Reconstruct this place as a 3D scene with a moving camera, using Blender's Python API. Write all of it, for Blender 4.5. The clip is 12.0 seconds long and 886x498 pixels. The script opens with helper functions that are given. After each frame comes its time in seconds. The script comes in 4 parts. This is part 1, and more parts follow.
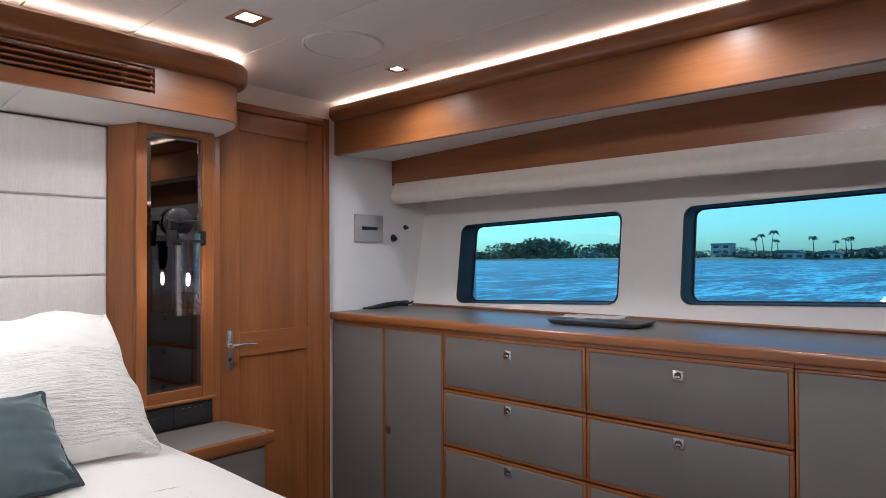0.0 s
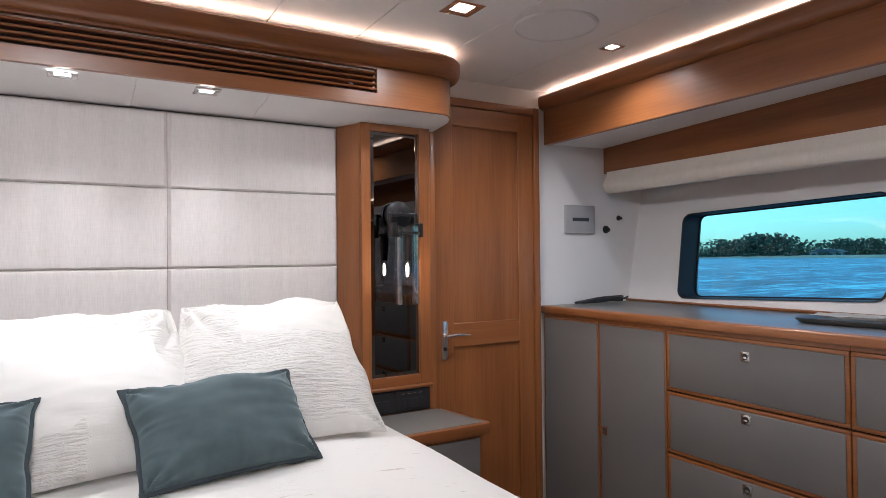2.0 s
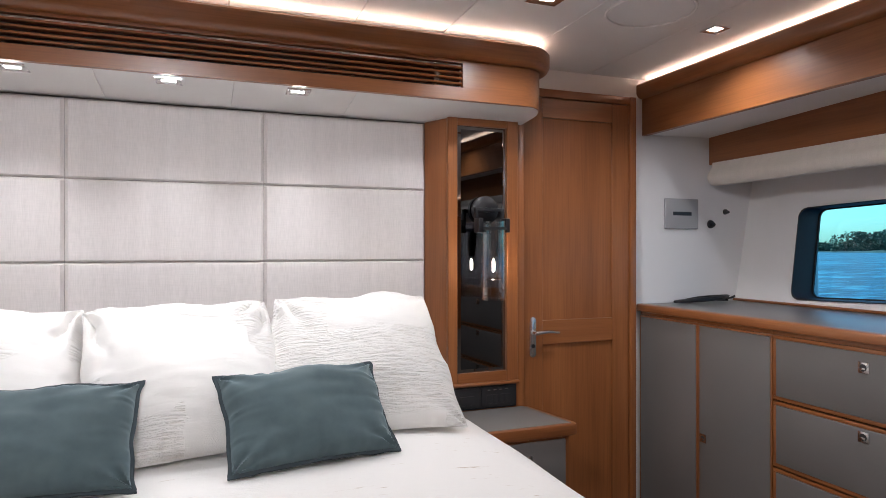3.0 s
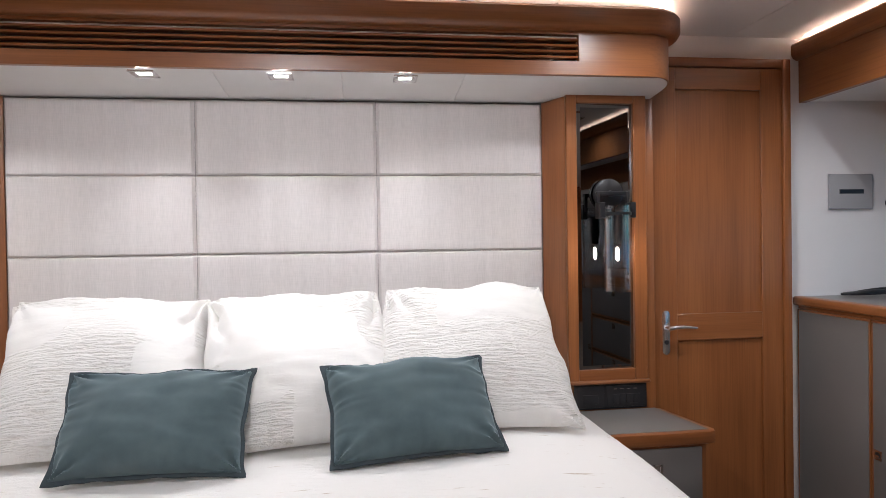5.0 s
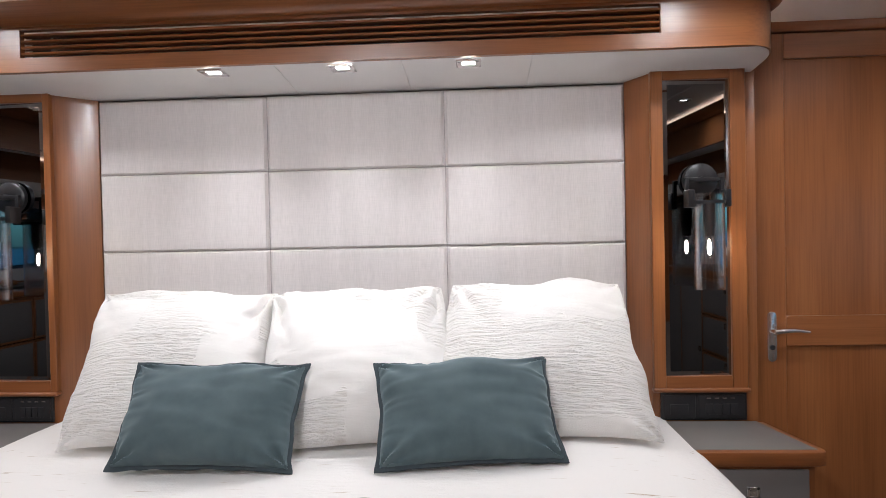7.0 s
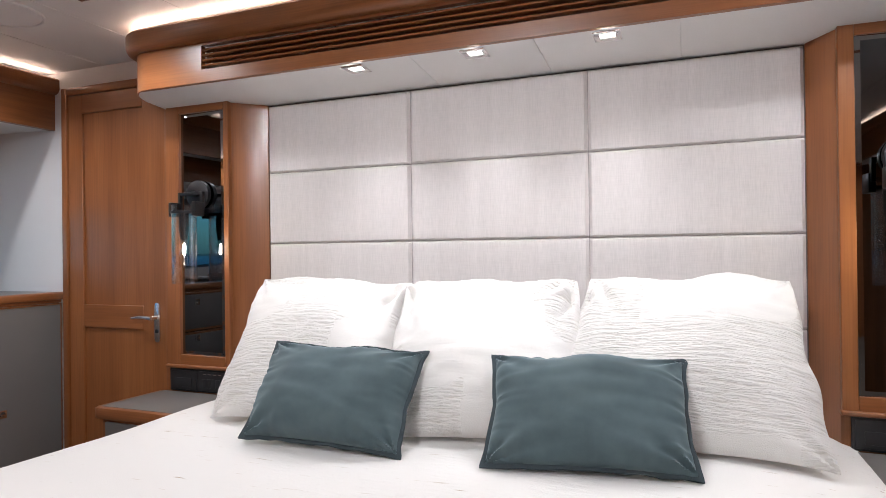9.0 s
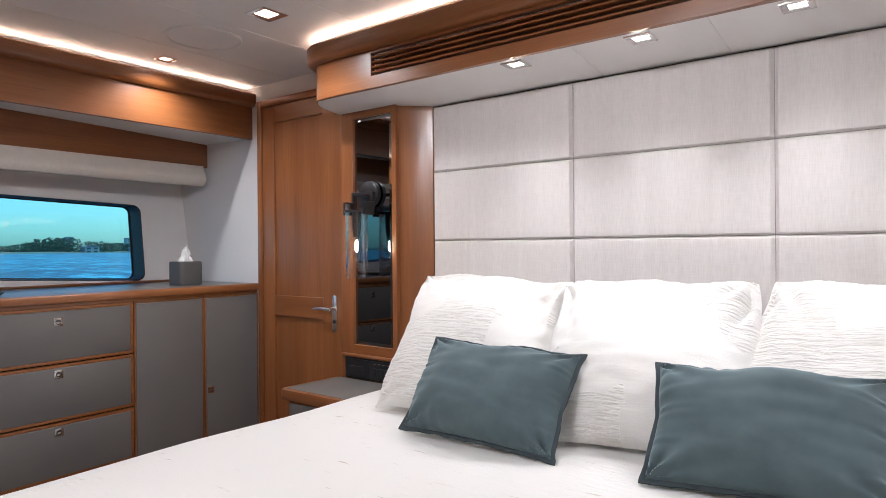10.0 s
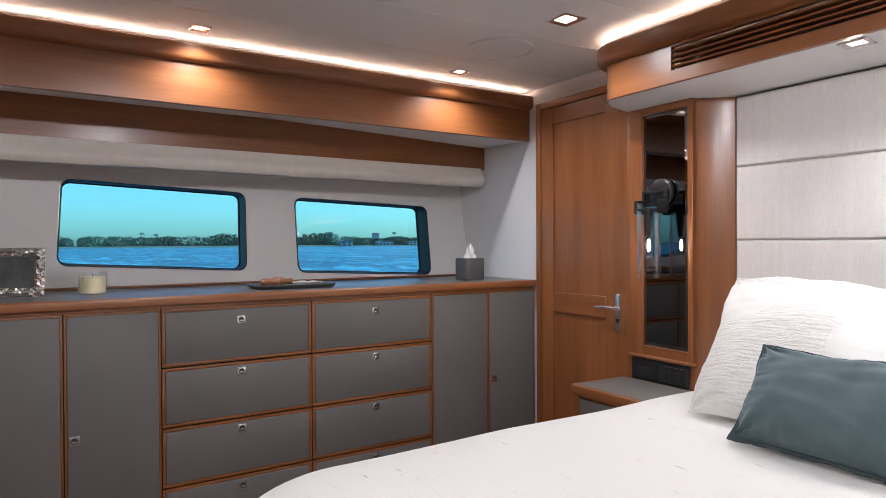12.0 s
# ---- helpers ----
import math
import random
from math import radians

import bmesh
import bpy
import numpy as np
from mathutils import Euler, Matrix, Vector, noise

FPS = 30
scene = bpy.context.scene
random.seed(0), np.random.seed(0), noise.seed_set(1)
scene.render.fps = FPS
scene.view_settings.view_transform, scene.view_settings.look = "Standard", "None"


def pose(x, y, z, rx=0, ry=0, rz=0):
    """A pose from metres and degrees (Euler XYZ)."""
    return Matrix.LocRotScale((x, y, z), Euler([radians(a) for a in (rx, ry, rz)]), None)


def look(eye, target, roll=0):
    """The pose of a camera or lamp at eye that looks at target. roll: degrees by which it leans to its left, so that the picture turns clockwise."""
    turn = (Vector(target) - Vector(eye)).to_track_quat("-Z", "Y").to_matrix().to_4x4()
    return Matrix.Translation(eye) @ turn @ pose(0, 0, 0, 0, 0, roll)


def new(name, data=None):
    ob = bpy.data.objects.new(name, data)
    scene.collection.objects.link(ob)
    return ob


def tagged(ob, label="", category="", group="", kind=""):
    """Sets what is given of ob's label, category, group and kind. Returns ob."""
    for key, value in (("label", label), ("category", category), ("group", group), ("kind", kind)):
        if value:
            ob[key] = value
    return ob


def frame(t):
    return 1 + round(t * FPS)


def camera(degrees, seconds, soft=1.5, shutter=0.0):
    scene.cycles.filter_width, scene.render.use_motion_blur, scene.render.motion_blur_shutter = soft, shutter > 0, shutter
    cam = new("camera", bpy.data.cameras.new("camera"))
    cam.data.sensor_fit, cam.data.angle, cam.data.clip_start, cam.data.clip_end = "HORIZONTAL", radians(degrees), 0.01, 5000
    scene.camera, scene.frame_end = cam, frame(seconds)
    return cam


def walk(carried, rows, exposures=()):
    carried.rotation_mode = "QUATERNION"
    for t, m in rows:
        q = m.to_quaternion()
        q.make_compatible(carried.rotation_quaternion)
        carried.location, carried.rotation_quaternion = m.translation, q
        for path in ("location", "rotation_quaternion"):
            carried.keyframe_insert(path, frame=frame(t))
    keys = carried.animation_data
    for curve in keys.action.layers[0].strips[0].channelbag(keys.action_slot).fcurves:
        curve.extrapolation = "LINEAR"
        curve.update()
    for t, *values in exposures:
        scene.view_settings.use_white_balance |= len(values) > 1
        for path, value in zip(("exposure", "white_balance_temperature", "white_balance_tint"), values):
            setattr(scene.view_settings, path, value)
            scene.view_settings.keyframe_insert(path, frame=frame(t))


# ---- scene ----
cam = camera(70.4, 12.0, soft=0.6)
PATH = [
    (0, (0.03, 0.515, 1.35), (1.527, 1.842, 1.378), -0.3),
    (0.5, (0.037, 0.544, 1.338), (1.417, 1.991, 1.370), -0.58),
    (1, (0.047, 0.562, 1.324), (1.297, 2.123, 1.361), -0.59),
    (1.5, (0.041, 0.576, 1.327), (1.169, 2.227, 1.356), -0.52),
    (2, (0.044, 0.609, 1.320), (1.053, 2.336, 1.348), -0.56),
    (2.5, (0.064, 0.627, 1.304), (0.932, 2.429, 1.340), -0.66),
    (3, (0.122, 0.593, 1.338), (0.827, 2.464, 1.338), 0.0),
    (3.5, (0.136, 0.613, 1.317), (0.736, 2.521, 1.326), -0.4),
    (5.5, (0.308, 0.686, 1.329), (0.481, 2.678, 1.296), -0.9),
    (6, (0.347, 0.711, 1.329), (0.462, 2.707, 1.292), -1.0),
    (6.5, (0.396, 0.736, 1.325), (0.415, 2.736, 1.29), -1.1),
    (7, (0.441, 0.765, 1.321), (0.321, 2.761, 1.286), -1.2),
    (9, (0.626, 0.893, 1.252), (-0.103, 2.756, 1.26), -0.7),
    (9.5, (0.634, 0.931, 1.237), (-0.323, 2.688, 1.254), -0.5),
    (10, (0.653, 0.939, 1.263), (-0.552, 2.535, 1.259), -0.49),
    (10.5, (0.645, 0.921, 1.264), (-0.736, 2.368, 1.260), -0.44),
    (11, (0.629, 0.884, 1.264), (-0.893, 2.181, 1.256), -0.1),
    (11.5, (0.581, 0.833, 1.284), (-1.028, 2.02, 1.267), -0.2),
    (12, (0.502, 0.723, 1.283), (-1.185, 1.797, 1.267), -0.3),
]
walk(cam, [(t, look(eye, target, roll)) for t, eye, target, roll in PATH], exposures=[(0.0, 0.92), (7.0, 0.92), (9.0, 1.06), (12.0, 1.05)])

# ---- world and large lights ----
world = bpy.data.worlds.new("sky")
scene.world = world
world.use_nodes = True
wn = world.node_tree.nodes
sky = wn.new("ShaderNodeTexSky")
sky.sky_type, sky.sun_disc = "NISHITA", False
sky.ozone_density, sky.dust_density = 2.5, 1.2
sky.sun_elevation, sky.sun_rotation = radians(42), radians(8)
world.node_tree.links.new(sky.outputs[0], wn["Background"].inputs[0])
wn["Background"].inputs[1].default_value = 0.14

sun = new("sun", bpy.data.lights.new("sun", "SUN"))
sun.data.energy, sun.data.angle, sun.data.color = 4.0, radians(1), (1.0, 0.95, 0.88)
sun.matrix_world = look((0, 0, 50), Vector((0, 0, 50)) - Vector((math.sin(radians(8)) * 0.743, math.cos(radians(8)) * 0.743, 0.669)))

CEILING_WATTS, SMALL_WATTS, SOFFIT_WATTS, COVE, BULB = 13.5, 10.5, 7.5, 8.5, 130.0
FILL_WATTS = 22.0
WARM = (0.97, 0.975, 1.03)


def downlight_lamp(x, y, z, watts, size, blend, soft=0.035):
    lamp = new("downlight_lamp", bpy.data.lights.new("downlight_lamp", "SPOT"))
    lamp.data.energy, lamp.data.color, lamp.data.shadow_soft_size = watts, WARM, soft
    lamp.data.spot_size, lamp.data.spot_blend = radians(size), blend
    lamp.location = (x, y, z)


CEIL = 2.137
CEILING_SPOTS = [(1.136, 2.337), (1.852, 2.380), (1.852, 1.150), (-1.268, 2.410), (-2.081, 2.471), (-2.095, 1.250),
                 # the two on the midline are added fill for the canopy fascia and headboard
                 (-0.066, 1.150), (-0.066, -0.100)]
SOFFIT_SPOTS = [-0.412, 0.010, 0.414]
for px, py in CEILING_SPOTS:
    # added fill lamps, wide enough to reach fascia and hull sides
    if abs(px) < 0.5:
        downlight_lamp(px, py, CEIL - 0.03, FILL_WATTS, 178, 0.15)
    elif abs(px) < 1.5:
        downlight_lamp(px, py, CEIL - 0.02, CEILING_WATTS, 157, 0.8)
    else:
        downlight_lamp(px, py, CEIL - 0.02, SMALL_WATTS, 146, 0.95, 0.018)
for px in SOFFIT_SPOTS:
    downlight_lamp(px, 2.765, 1.858, SOFFIT_WATTS, 96, 1.0)


# ---- materials ----
def nodes_of(name):
    m = bpy.data.materials.new(name)
    m.use_nodes = True
    t = m.node_tree
    return m, t, t.nodes["Principled BSDF"]


def mapped(t, scale, kind="ShaderNodeTexNoise", detail=4.0, base=1.0, rough=0.5, space="Object"):
    """A noise in object space or along the cloth, stretched by scale."""
    co = t.nodes.new("ShaderNodeTexCoord")
    mp = t.nodes.new("ShaderNodeMapping")
    mp.inputs["Scale"].default_value = scale
    tx = t.nodes.new(kind)
    tx.inputs["Scale"].default_value = base
    tx.inputs["Detail"].default_value = detail
    tx.inputs["Roughness"].default_value = rough
    t.links.new(co.outputs[space], mp.inputs["Vector"])
    t.links.new(mp.outputs[0], tx.inputs["Vector"])
    return tx.outputs[0]


def ramp(t, fac, stops):
    r = t.nodes.new("ShaderNodeValToRGB")
    while len(r.color_ramp.elements) < len(stops):
        r.color_ramp.elements.new(0.5)
    for e, (p, c) in zip(r.color_ramp.elements, stops):
        e.position, e.color = p, (*c, 1)
    t.links.new(fac, r.inputs[0])
    return r.outputs[0]


def mixed(t, a, b, fac, mode="MULTIPLY"):
    n = t.nodes.new("ShaderNodeMix")
    n.data_type, n.blend_type = "RGBA", mode
    n.inputs[0].default_value = fac
    t.links.new(a, n.inputs[6])
    t.links.new(b, n.inputs[7])
    return n.outputs[2]


def bumped(t, bsdf, height, strength, distance=0.002):
    b = t.nodes.new("ShaderNodeBump")
    b.inputs["Strength"].default_value, b.inputs["Distance"].default_value = strength, distance
    t.links.new(height, b.inputs["Height"])
    t.links.new(b.outputs[0], bsdf.inputs["Normal"])


def wood(name, along, tone=1.0):
    """Satin-varnished cherry with its grain along one axis."""
    m, t, p = nodes_of(name)
    sc = [13.0, 13.0, 13.0]
    sc["xyz".index(along)] = 0.7
    fine = [190.0, 190.0, 190.0]
    fine["xyz".index(along)] = 5.0
    broad = mapped(t, sc, detail=3.0, rough=0.55)
    grain = mapped(t, fine, detail=2.0)
    cloud = mapped(t, (1.6, 1.6, 1.6), detail=2.0)
    c = [(0.210, 0.070, 0.020), (0.258, 0.090, 0.028), (0.316, 0.118, 0.039)]
    c = [tuple(v * tone for v in k) for k in c]
    col = ramp(t, broad, [(0.29, c[0]), (0.5, c[1]), (0.73, c[2])])
    g = ramp(t, grain, [(0.32, (0.82, 0.78, 0.74)), (0.58, (1, 1, 1))])
    k = ramp(t, cloud, [(0.3, (0.88, 0.86, 0.84)), (0.7, (1.06, 1.05, 1.04))])
    t.links.new(mixed(t, mixed(t, col, g, 0.8), k, 1.0), p.inputs["Base Color"])
    p.inputs["Roughness"].default_value = 0.34
    p.inputs["Specular IOR Level"].default_value = 0.6
    p.inputs["Coat Weight"].default_value = 0.32
    p.inputs["Coat Roughness"].default_value = 0.2
    bumped(t, p, grain, 0.08, 0.001)
    return m


def plain(name, color, rough=0.5, metal=0.0, vary=0.06, grain=60.0, bump=0.1, cloud=2.5):
    m, t, p = nodes_of(name)
    big = mapped(t, (cloud,) * 3, detail=3.0)
    small = mapped(t, (grain,) * 3, detail=3.0)
    lo, hi = tuple(v * (1 - vary) for v in color), tuple(v * (1 + vary) for v in color)
    a = ramp(t, big, [(0.3, lo), (0.7, hi)])
    b = ramp(t, small, [(0.3, (1 - vary, 1 - vary, 1 - vary)), (0.7, (1, 1, 1))])
    t.links.new(mixed(t, a, b, 1.0), p.inputs["Base Color"])
    p.inputs["Roughness"].default_value, p.inputs["Metallic"].default_value = rough, metal
    if bump:
        bumped(t, p, small, bump, 0.001)
    return m


def woven(name, color, warp=700.0, contrast=0.16, bump=0.25, slub=0.12, sheen=0.0):
    """Woven cloth: threads both ways and long uneven slubs."""
    m, t, p = nodes_of(name)
    a = mapped(t, (warp, warp, 24.0), detail=2.0)
    b = mapped(t, (22.0, 22.0, warp), detail=2.0)
    cl = mapped(t, (38.0, 38.0, 1.6), detail=4.0, rough=0.6)
    lo = tuple(1 - contrast for _ in range(3))
    ca = ramp(t, a, [(0.35, lo), (0.6, (1, 1, 1))])
    cb = ramp(t, b, [(0.35, tuple(0.5 + v / 2 for v in lo)), (0.6, (1, 1, 1))])
    cc = ramp(t, cl, [(0.3, tuple(v * (1 - slub) for v in color)), (0.7, color)])
    t.links.new(mixed(t, mixed(t, cc, ca, 1.0), cb, 1.0), p.inputs["Base Color"])
    p.inputs["Roughness"].default_value = 0.9
    p.inputs["Sheen Weight"].default_value = sheen
    add = t.nodes.new("ShaderNodeMath")
    t.links.new(a, add.inputs[0])
    t.links.new(b, add.inputs[1])
    bumped(t, p, add.outputs[0], bump, 0.001)
    return m


def glowing(name, color, strength):
    m, t, p = nodes_of(name)
    p.inputs["Base Color"].default_value = (*color, 1)
    p.inputs["Emission Color"].default_value = (*color, 1)
    p.inputs["Emission Strength"].default_value = strength
    return m


def clear(name, tint, slant=0.3, gloss=1.0):
    """Thin clear glass: see-through, with a reflection that grows at a slant."""
    m, t, p = nodes_of(name)
    tr, gl = t.nodes.new("ShaderNodeBsdfTransparent"), t.nodes.new("ShaderNodeBsdfGlossy")
    tr.inputs[0].default_value, gl.inputs["Roughness"].default_value = (*tint, 1), 0.01
    gl.inputs[0].default_value = (gloss, gloss, gloss, 1)
    fr, mx = t.nodes.new("ShaderNodeLayerWeight"), t.nodes.new("ShaderNodeMixShader")
    fr.inputs[0].default_value = slant
    power, scale = t.nodes.new("ShaderNodeMath"), t.nodes.new("ShaderNodeMath")
    power.operation, scale.operation = "POWER", "MULTIPLY_ADD"
    power.inputs[1].default_value, scale.inputs[1].default_value, scale.inputs[2].default_value = 1.6, 0.8, 0.035
    t.links.new(fr.outputs["Facing"], power.inputs[0])
    t.links.new(power.outputs[0], scale.inputs[0])
    t.links.new(scale.outputs[0], mx.inputs[0])
    t.links.new(tr.outputs[0], mx.inputs[1])
    t.links.new(gl.outputs[0], mx.inputs[2])
    t.links.new(mx.outputs[0], t.nodes["Material Output"].inputs[0])
    return m


def metal(name, color, rough, scratch=0.05):
    m, t, p = nodes_of(name)
    s = mapped(t, (40, 40, 400), detail=3.0)
    p.inputs["Base Color"].default_value, p.inputs["Metallic"].default_value = (*color, 1), 1.0
    r = t.nodes.new("ShaderNodeMapRange")
    r.inputs[3].default_value, r.inputs[4].default_value = rough, rough + scratch
    t.links.new(s, r.inputs[0])
    t.links.new(r.outputs[0], p.inputs["Roughness"])
    return m


WOOD_Z, WOOD_X, WOOD_Y = wood("cherry_upright", "z"), wood("cherry_across", "x"), wood("cherry_lengthwise", "y")
WHITE = plain("white_vinyl", (0.70, 0.68, 0.67), 0.55, vary=0.03, grain=220, bump=0.06)
WALLWHITE = plain("white_wall_lining", (0.73, 0.72, 0.725), 0.6, vary=0.03, grain=260, bump=0.08)
HULLGREY = plain("pale_grey_lining", (0.72, 0.70, 0.695), 0.65, vary=0.04, grain=260, bump=0.08)
LEATHER = plain("grey_leather", (0.152, 0.142, 0.136), 0.5, vary=0.07, grain=330, bump=0.16)
TOPGREY = plain("dark_grey_leather_top", (0.135, 0.130, 0.130), 0.36, vary=0.07, grain=330, bump=0.12)
LINEN = woven("linen_weave", (0.655, 0.612, 0.597), 300, 0.075, 0.10, 0.07)
SHADECLOTH = woven("cream_shade_cloth", (0.72, 0.665, 0.60), 600, 0.08, 0.15, 0.06)
CARPET = plain("brown_carpet", (0.17, 0.14, 0.115), 0.95, vary=0.15, grain=420, bump=0.6)
BLACK = plain("black_plastic", (0.018, 0.018, 0.02), 0.4, vary=0.1, grain=300, bump=0.05)
DARKFRAME = plain("dark_window_frame", (0.022, 0.020, 0.020), 0.5, vary=0.1, grain=200, bump=0.03)
DARKFRAME.node_tree.nodes["Principled BSDF"].inputs["Specular IOR Level"].default_value = 0.4
CHROME = metal("brushed_chrome", (0.83, 0.82, 0.81), 0.2)
GUNMETAL = metal("gunmetal", (0.10, 0.10, 0.105), 0.38, 0.1)
BRONZE = plain("black_bronze", (0.016, 0.016, 0.018), 0.36, metal=0.25, vary=0.1, grain=200, bump=0.04)
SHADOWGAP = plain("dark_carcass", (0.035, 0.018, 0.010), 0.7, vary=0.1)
LED = glowing("led_strip", (1.0, 0.76, 0.62), COVE)
LENS = glowing("lamp_lens", (1.0, 0.97, 0.94), 7.0)
PANE = clear("tinted_window_glass", (0.22, 0.64, 0.84), 0.12, 0.8)
GLASS = clear("clear_glass", (0.95, 0.96, 0.97), 0.45)


# ---- mesh helpers ----
def thing(name, at, label="", category="", group="", kind=""):
    e = new(name)
    e.location, e.empty_display_size = at, 0.05
    return tagged(e, label, category, group, kind)


def part(name, bm, material, parent=None, label=""):
    me = bpy.data.meshes.new(name)
    bmesh.ops.recalc_face_normals(bm, faces=bm.faces)
    bm.to_mesh(me)
    bm.free()
    me.materials.append(material)
    me.polygons.foreach_set("use_smooth", [True] * len(me.polygons))
    me.set_sharp_from_angle(angle=radians(38))
    ob = new(name, me)
    if parent is not None:
        ob.parent = parent
        if parent.data is None:
            ob.location = -parent.location
    if label:
        ob["label"] = label
    return ob


def setting(name, bm, material, label, category):
    return tagged(part(name, bm, material), label, category, kind="structure")


def add_box(bm, lo, hi, bevel=0.0, seg=2):
    lo, hi = [min(a, b) for a, b in zip(lo, hi)], [max(a, b) for a, b in zip(lo, hi)]
    vs = [bm.verts.new((x, y, z)) for x in (lo[0], hi[0]) for y in (lo[1], hi[1]) for z in (lo[2], hi[2])]
    fs = [bm.faces.new([vs[i] for i in f]) for f in ((0, 1, 3, 2), (4, 6, 7, 5), (0, 4, 5, 1), (2, 3, 7, 6), (0, 2, 6, 4), (1, 5, 7, 3))]
    if bevel:
        bmesh.ops.bevel(bm, geom=list({e for f in fs for e in f.edges}), offset=bevel, segments=seg, profile=0.5, affect="EDGES")
    return bm


def box(lo, hi, bevel=0.003, seg=2):
    return add_box(bmesh.new(), lo, hi, bevel, seg)


def add_prism(bm, pts, z0, z1, bevel=0.0, axes="xyz"):
    """A polygon in the plane of the first two axes, drawn out along the third."""
    order = ["xyz".index(a) for a in axes]

    def at(p, h):
        v = [0, 0, 0]
        v[order[0]], v[order[1]], v[order[2]] = p[0], p[1], h
        return bm.verts.new(v)
    low, top = [at(p, z0) for p in pts], [at(p, z1) for p in pts]
    n = len(pts)
    fs = [bm.faces.new(low[::-1]), bm.faces.new(top)]
    fs += [bm.faces.new((low[i], low[(i + 1) % n], top[(i + 1) % n], top[i])) for i in range(n)]
    if bevel:
        bmesh.ops.bevel(bm, geom=list(set(fs[0].edges) | set(fs[1].edges)), offset=bevel, segments=2, profile=0.5, affect="EDGES")
    return bm


def add_tube(bm, a, b, r, r2=None, n=16, caps=True):
    a, b = Vector(a), Vector(b)
    q = (b - a).to_track_quat("Z", "Y")
    rings = []
    for c, rad in ((a, r), (b, r if r2 is None else r2)):
        rings.append([bm.verts.new(c + q @ Vector((rad * math.cos(i * math.tau / n), rad * math.sin(i * math.tau / n), 0))) for i in range(n)])
    for i in range(n):
        bm.faces.new((rings[0][i], rings[0][(i + 1) % n], rings[1][(i + 1) % n], rings[1][i]))
    if caps:
        bm.faces.new(rings[0][::-1])
        bm.faces.new(rings[1])
    return bm


def add_lathe(bm, centre, profile, n=24):
    """Turns (radius, height) pairs about an upright axis."""
    rows = [[bm.verts.new((centre[0] + r * math.cos(i * math.tau / n), centre[1] + r * math.sin(i * math.tau / n), centre[2] + h)) for i in range(n)] for r, h in profile]
    for lo, hi in zip(rows, rows[1:]):
        for i in range(n):
            bm.faces.new((lo[i], lo[(i + 1) % n], hi[(i + 1) % n], hi[i]))
    return bm


def rounded(quad, r, seg=6):
    """A convex quad with its corners rounded."""
    out = []
    for i in range(4):
        p, a, b = Vector(quad[i]), Vector(quad[i - 1]), Vector(quad[(i + 1) % 4])
        u, v = (a - p).normalized(), (b - p).normalized()
        half = u.angle(v) / 2
        d, c = r / math.tan(half), p + (u + v).normalized() * r / math.sin(half)
        s, e = p + u * d - c, p + v * d - c
        turn = s.angle_signed(e)
        for k in range(seg + 1):
            w = s.copy()
            w.rotate(Matrix.Rotation(-turn * k / seg, 2))
            out.append(tuple(c + w))
    return out


# ---- the hull, bulkheads, floor and ceiling ----
FRONT, BACK = 3.043, -0.95
SIDES = {1: dict(name="starboard", face=2.032, edge=2.017, hull=2.622, beam=2.052, inner=2.455, rise=0.007),
         -1: dict(name="port", face=2.182, edge=2.167, hull=2.830, beam=2.225, inner=2.655, rise=-0.007)}
LEAN = 0.19
WINDOWS = {1: [((2.745, 1.530), (1.800, 1.561), (1.787, 1.136), (2.725, 1.105)),
               ((1.520, 1.563), (0.610, 1.598), (0.600, 1.180), (1.512, 1.149))],
           -1: [((2.775, 1.522), (1.912, 1.551), (1.904, 1.129), (2.760, 1.091)),
                ((1.645, 1.565), (0.793, 1.600), (0.770, 1.191), (1.630, 1.145))]}


def hull_x(s, z, off=0.0):
    return s * (SIDES[s]["hull"] + LEAN * (z - 1.08) + off)


def hull_wall(s):
    bm = bmesh.new()
    loops = [[(BACK, 0.0), (FRONT, 0.0), (FRONT, CEIL), (BACK, CEIL)]] + [rounded(w, 0.045) for w in WINDOWS[s]]
    edges = []
    for lp in loops:
        vs = [bm.verts.new((hull_x(s, z), y, z)) for y, z in lp]
        edges += [bm.edges.new((vs[i - 1], vs[i])) for i in range(len(vs))]
    bmesh.ops.triangle_fill(bm, use_beauty=True, use_dissolve=False, edges=edges)
    out = bmesh.ops.extrude_face_region(bm, geom=list(bm.faces))
    for v in out["geom"]:
        if isinstance(v, bmesh.types.BMVert):
            v.co.x += s * 0.125
    return setting("wall_" + SIDES[s]["name"], bm, HULLGREY, "pale grey fabric-lined hull side with two windows", "wall")


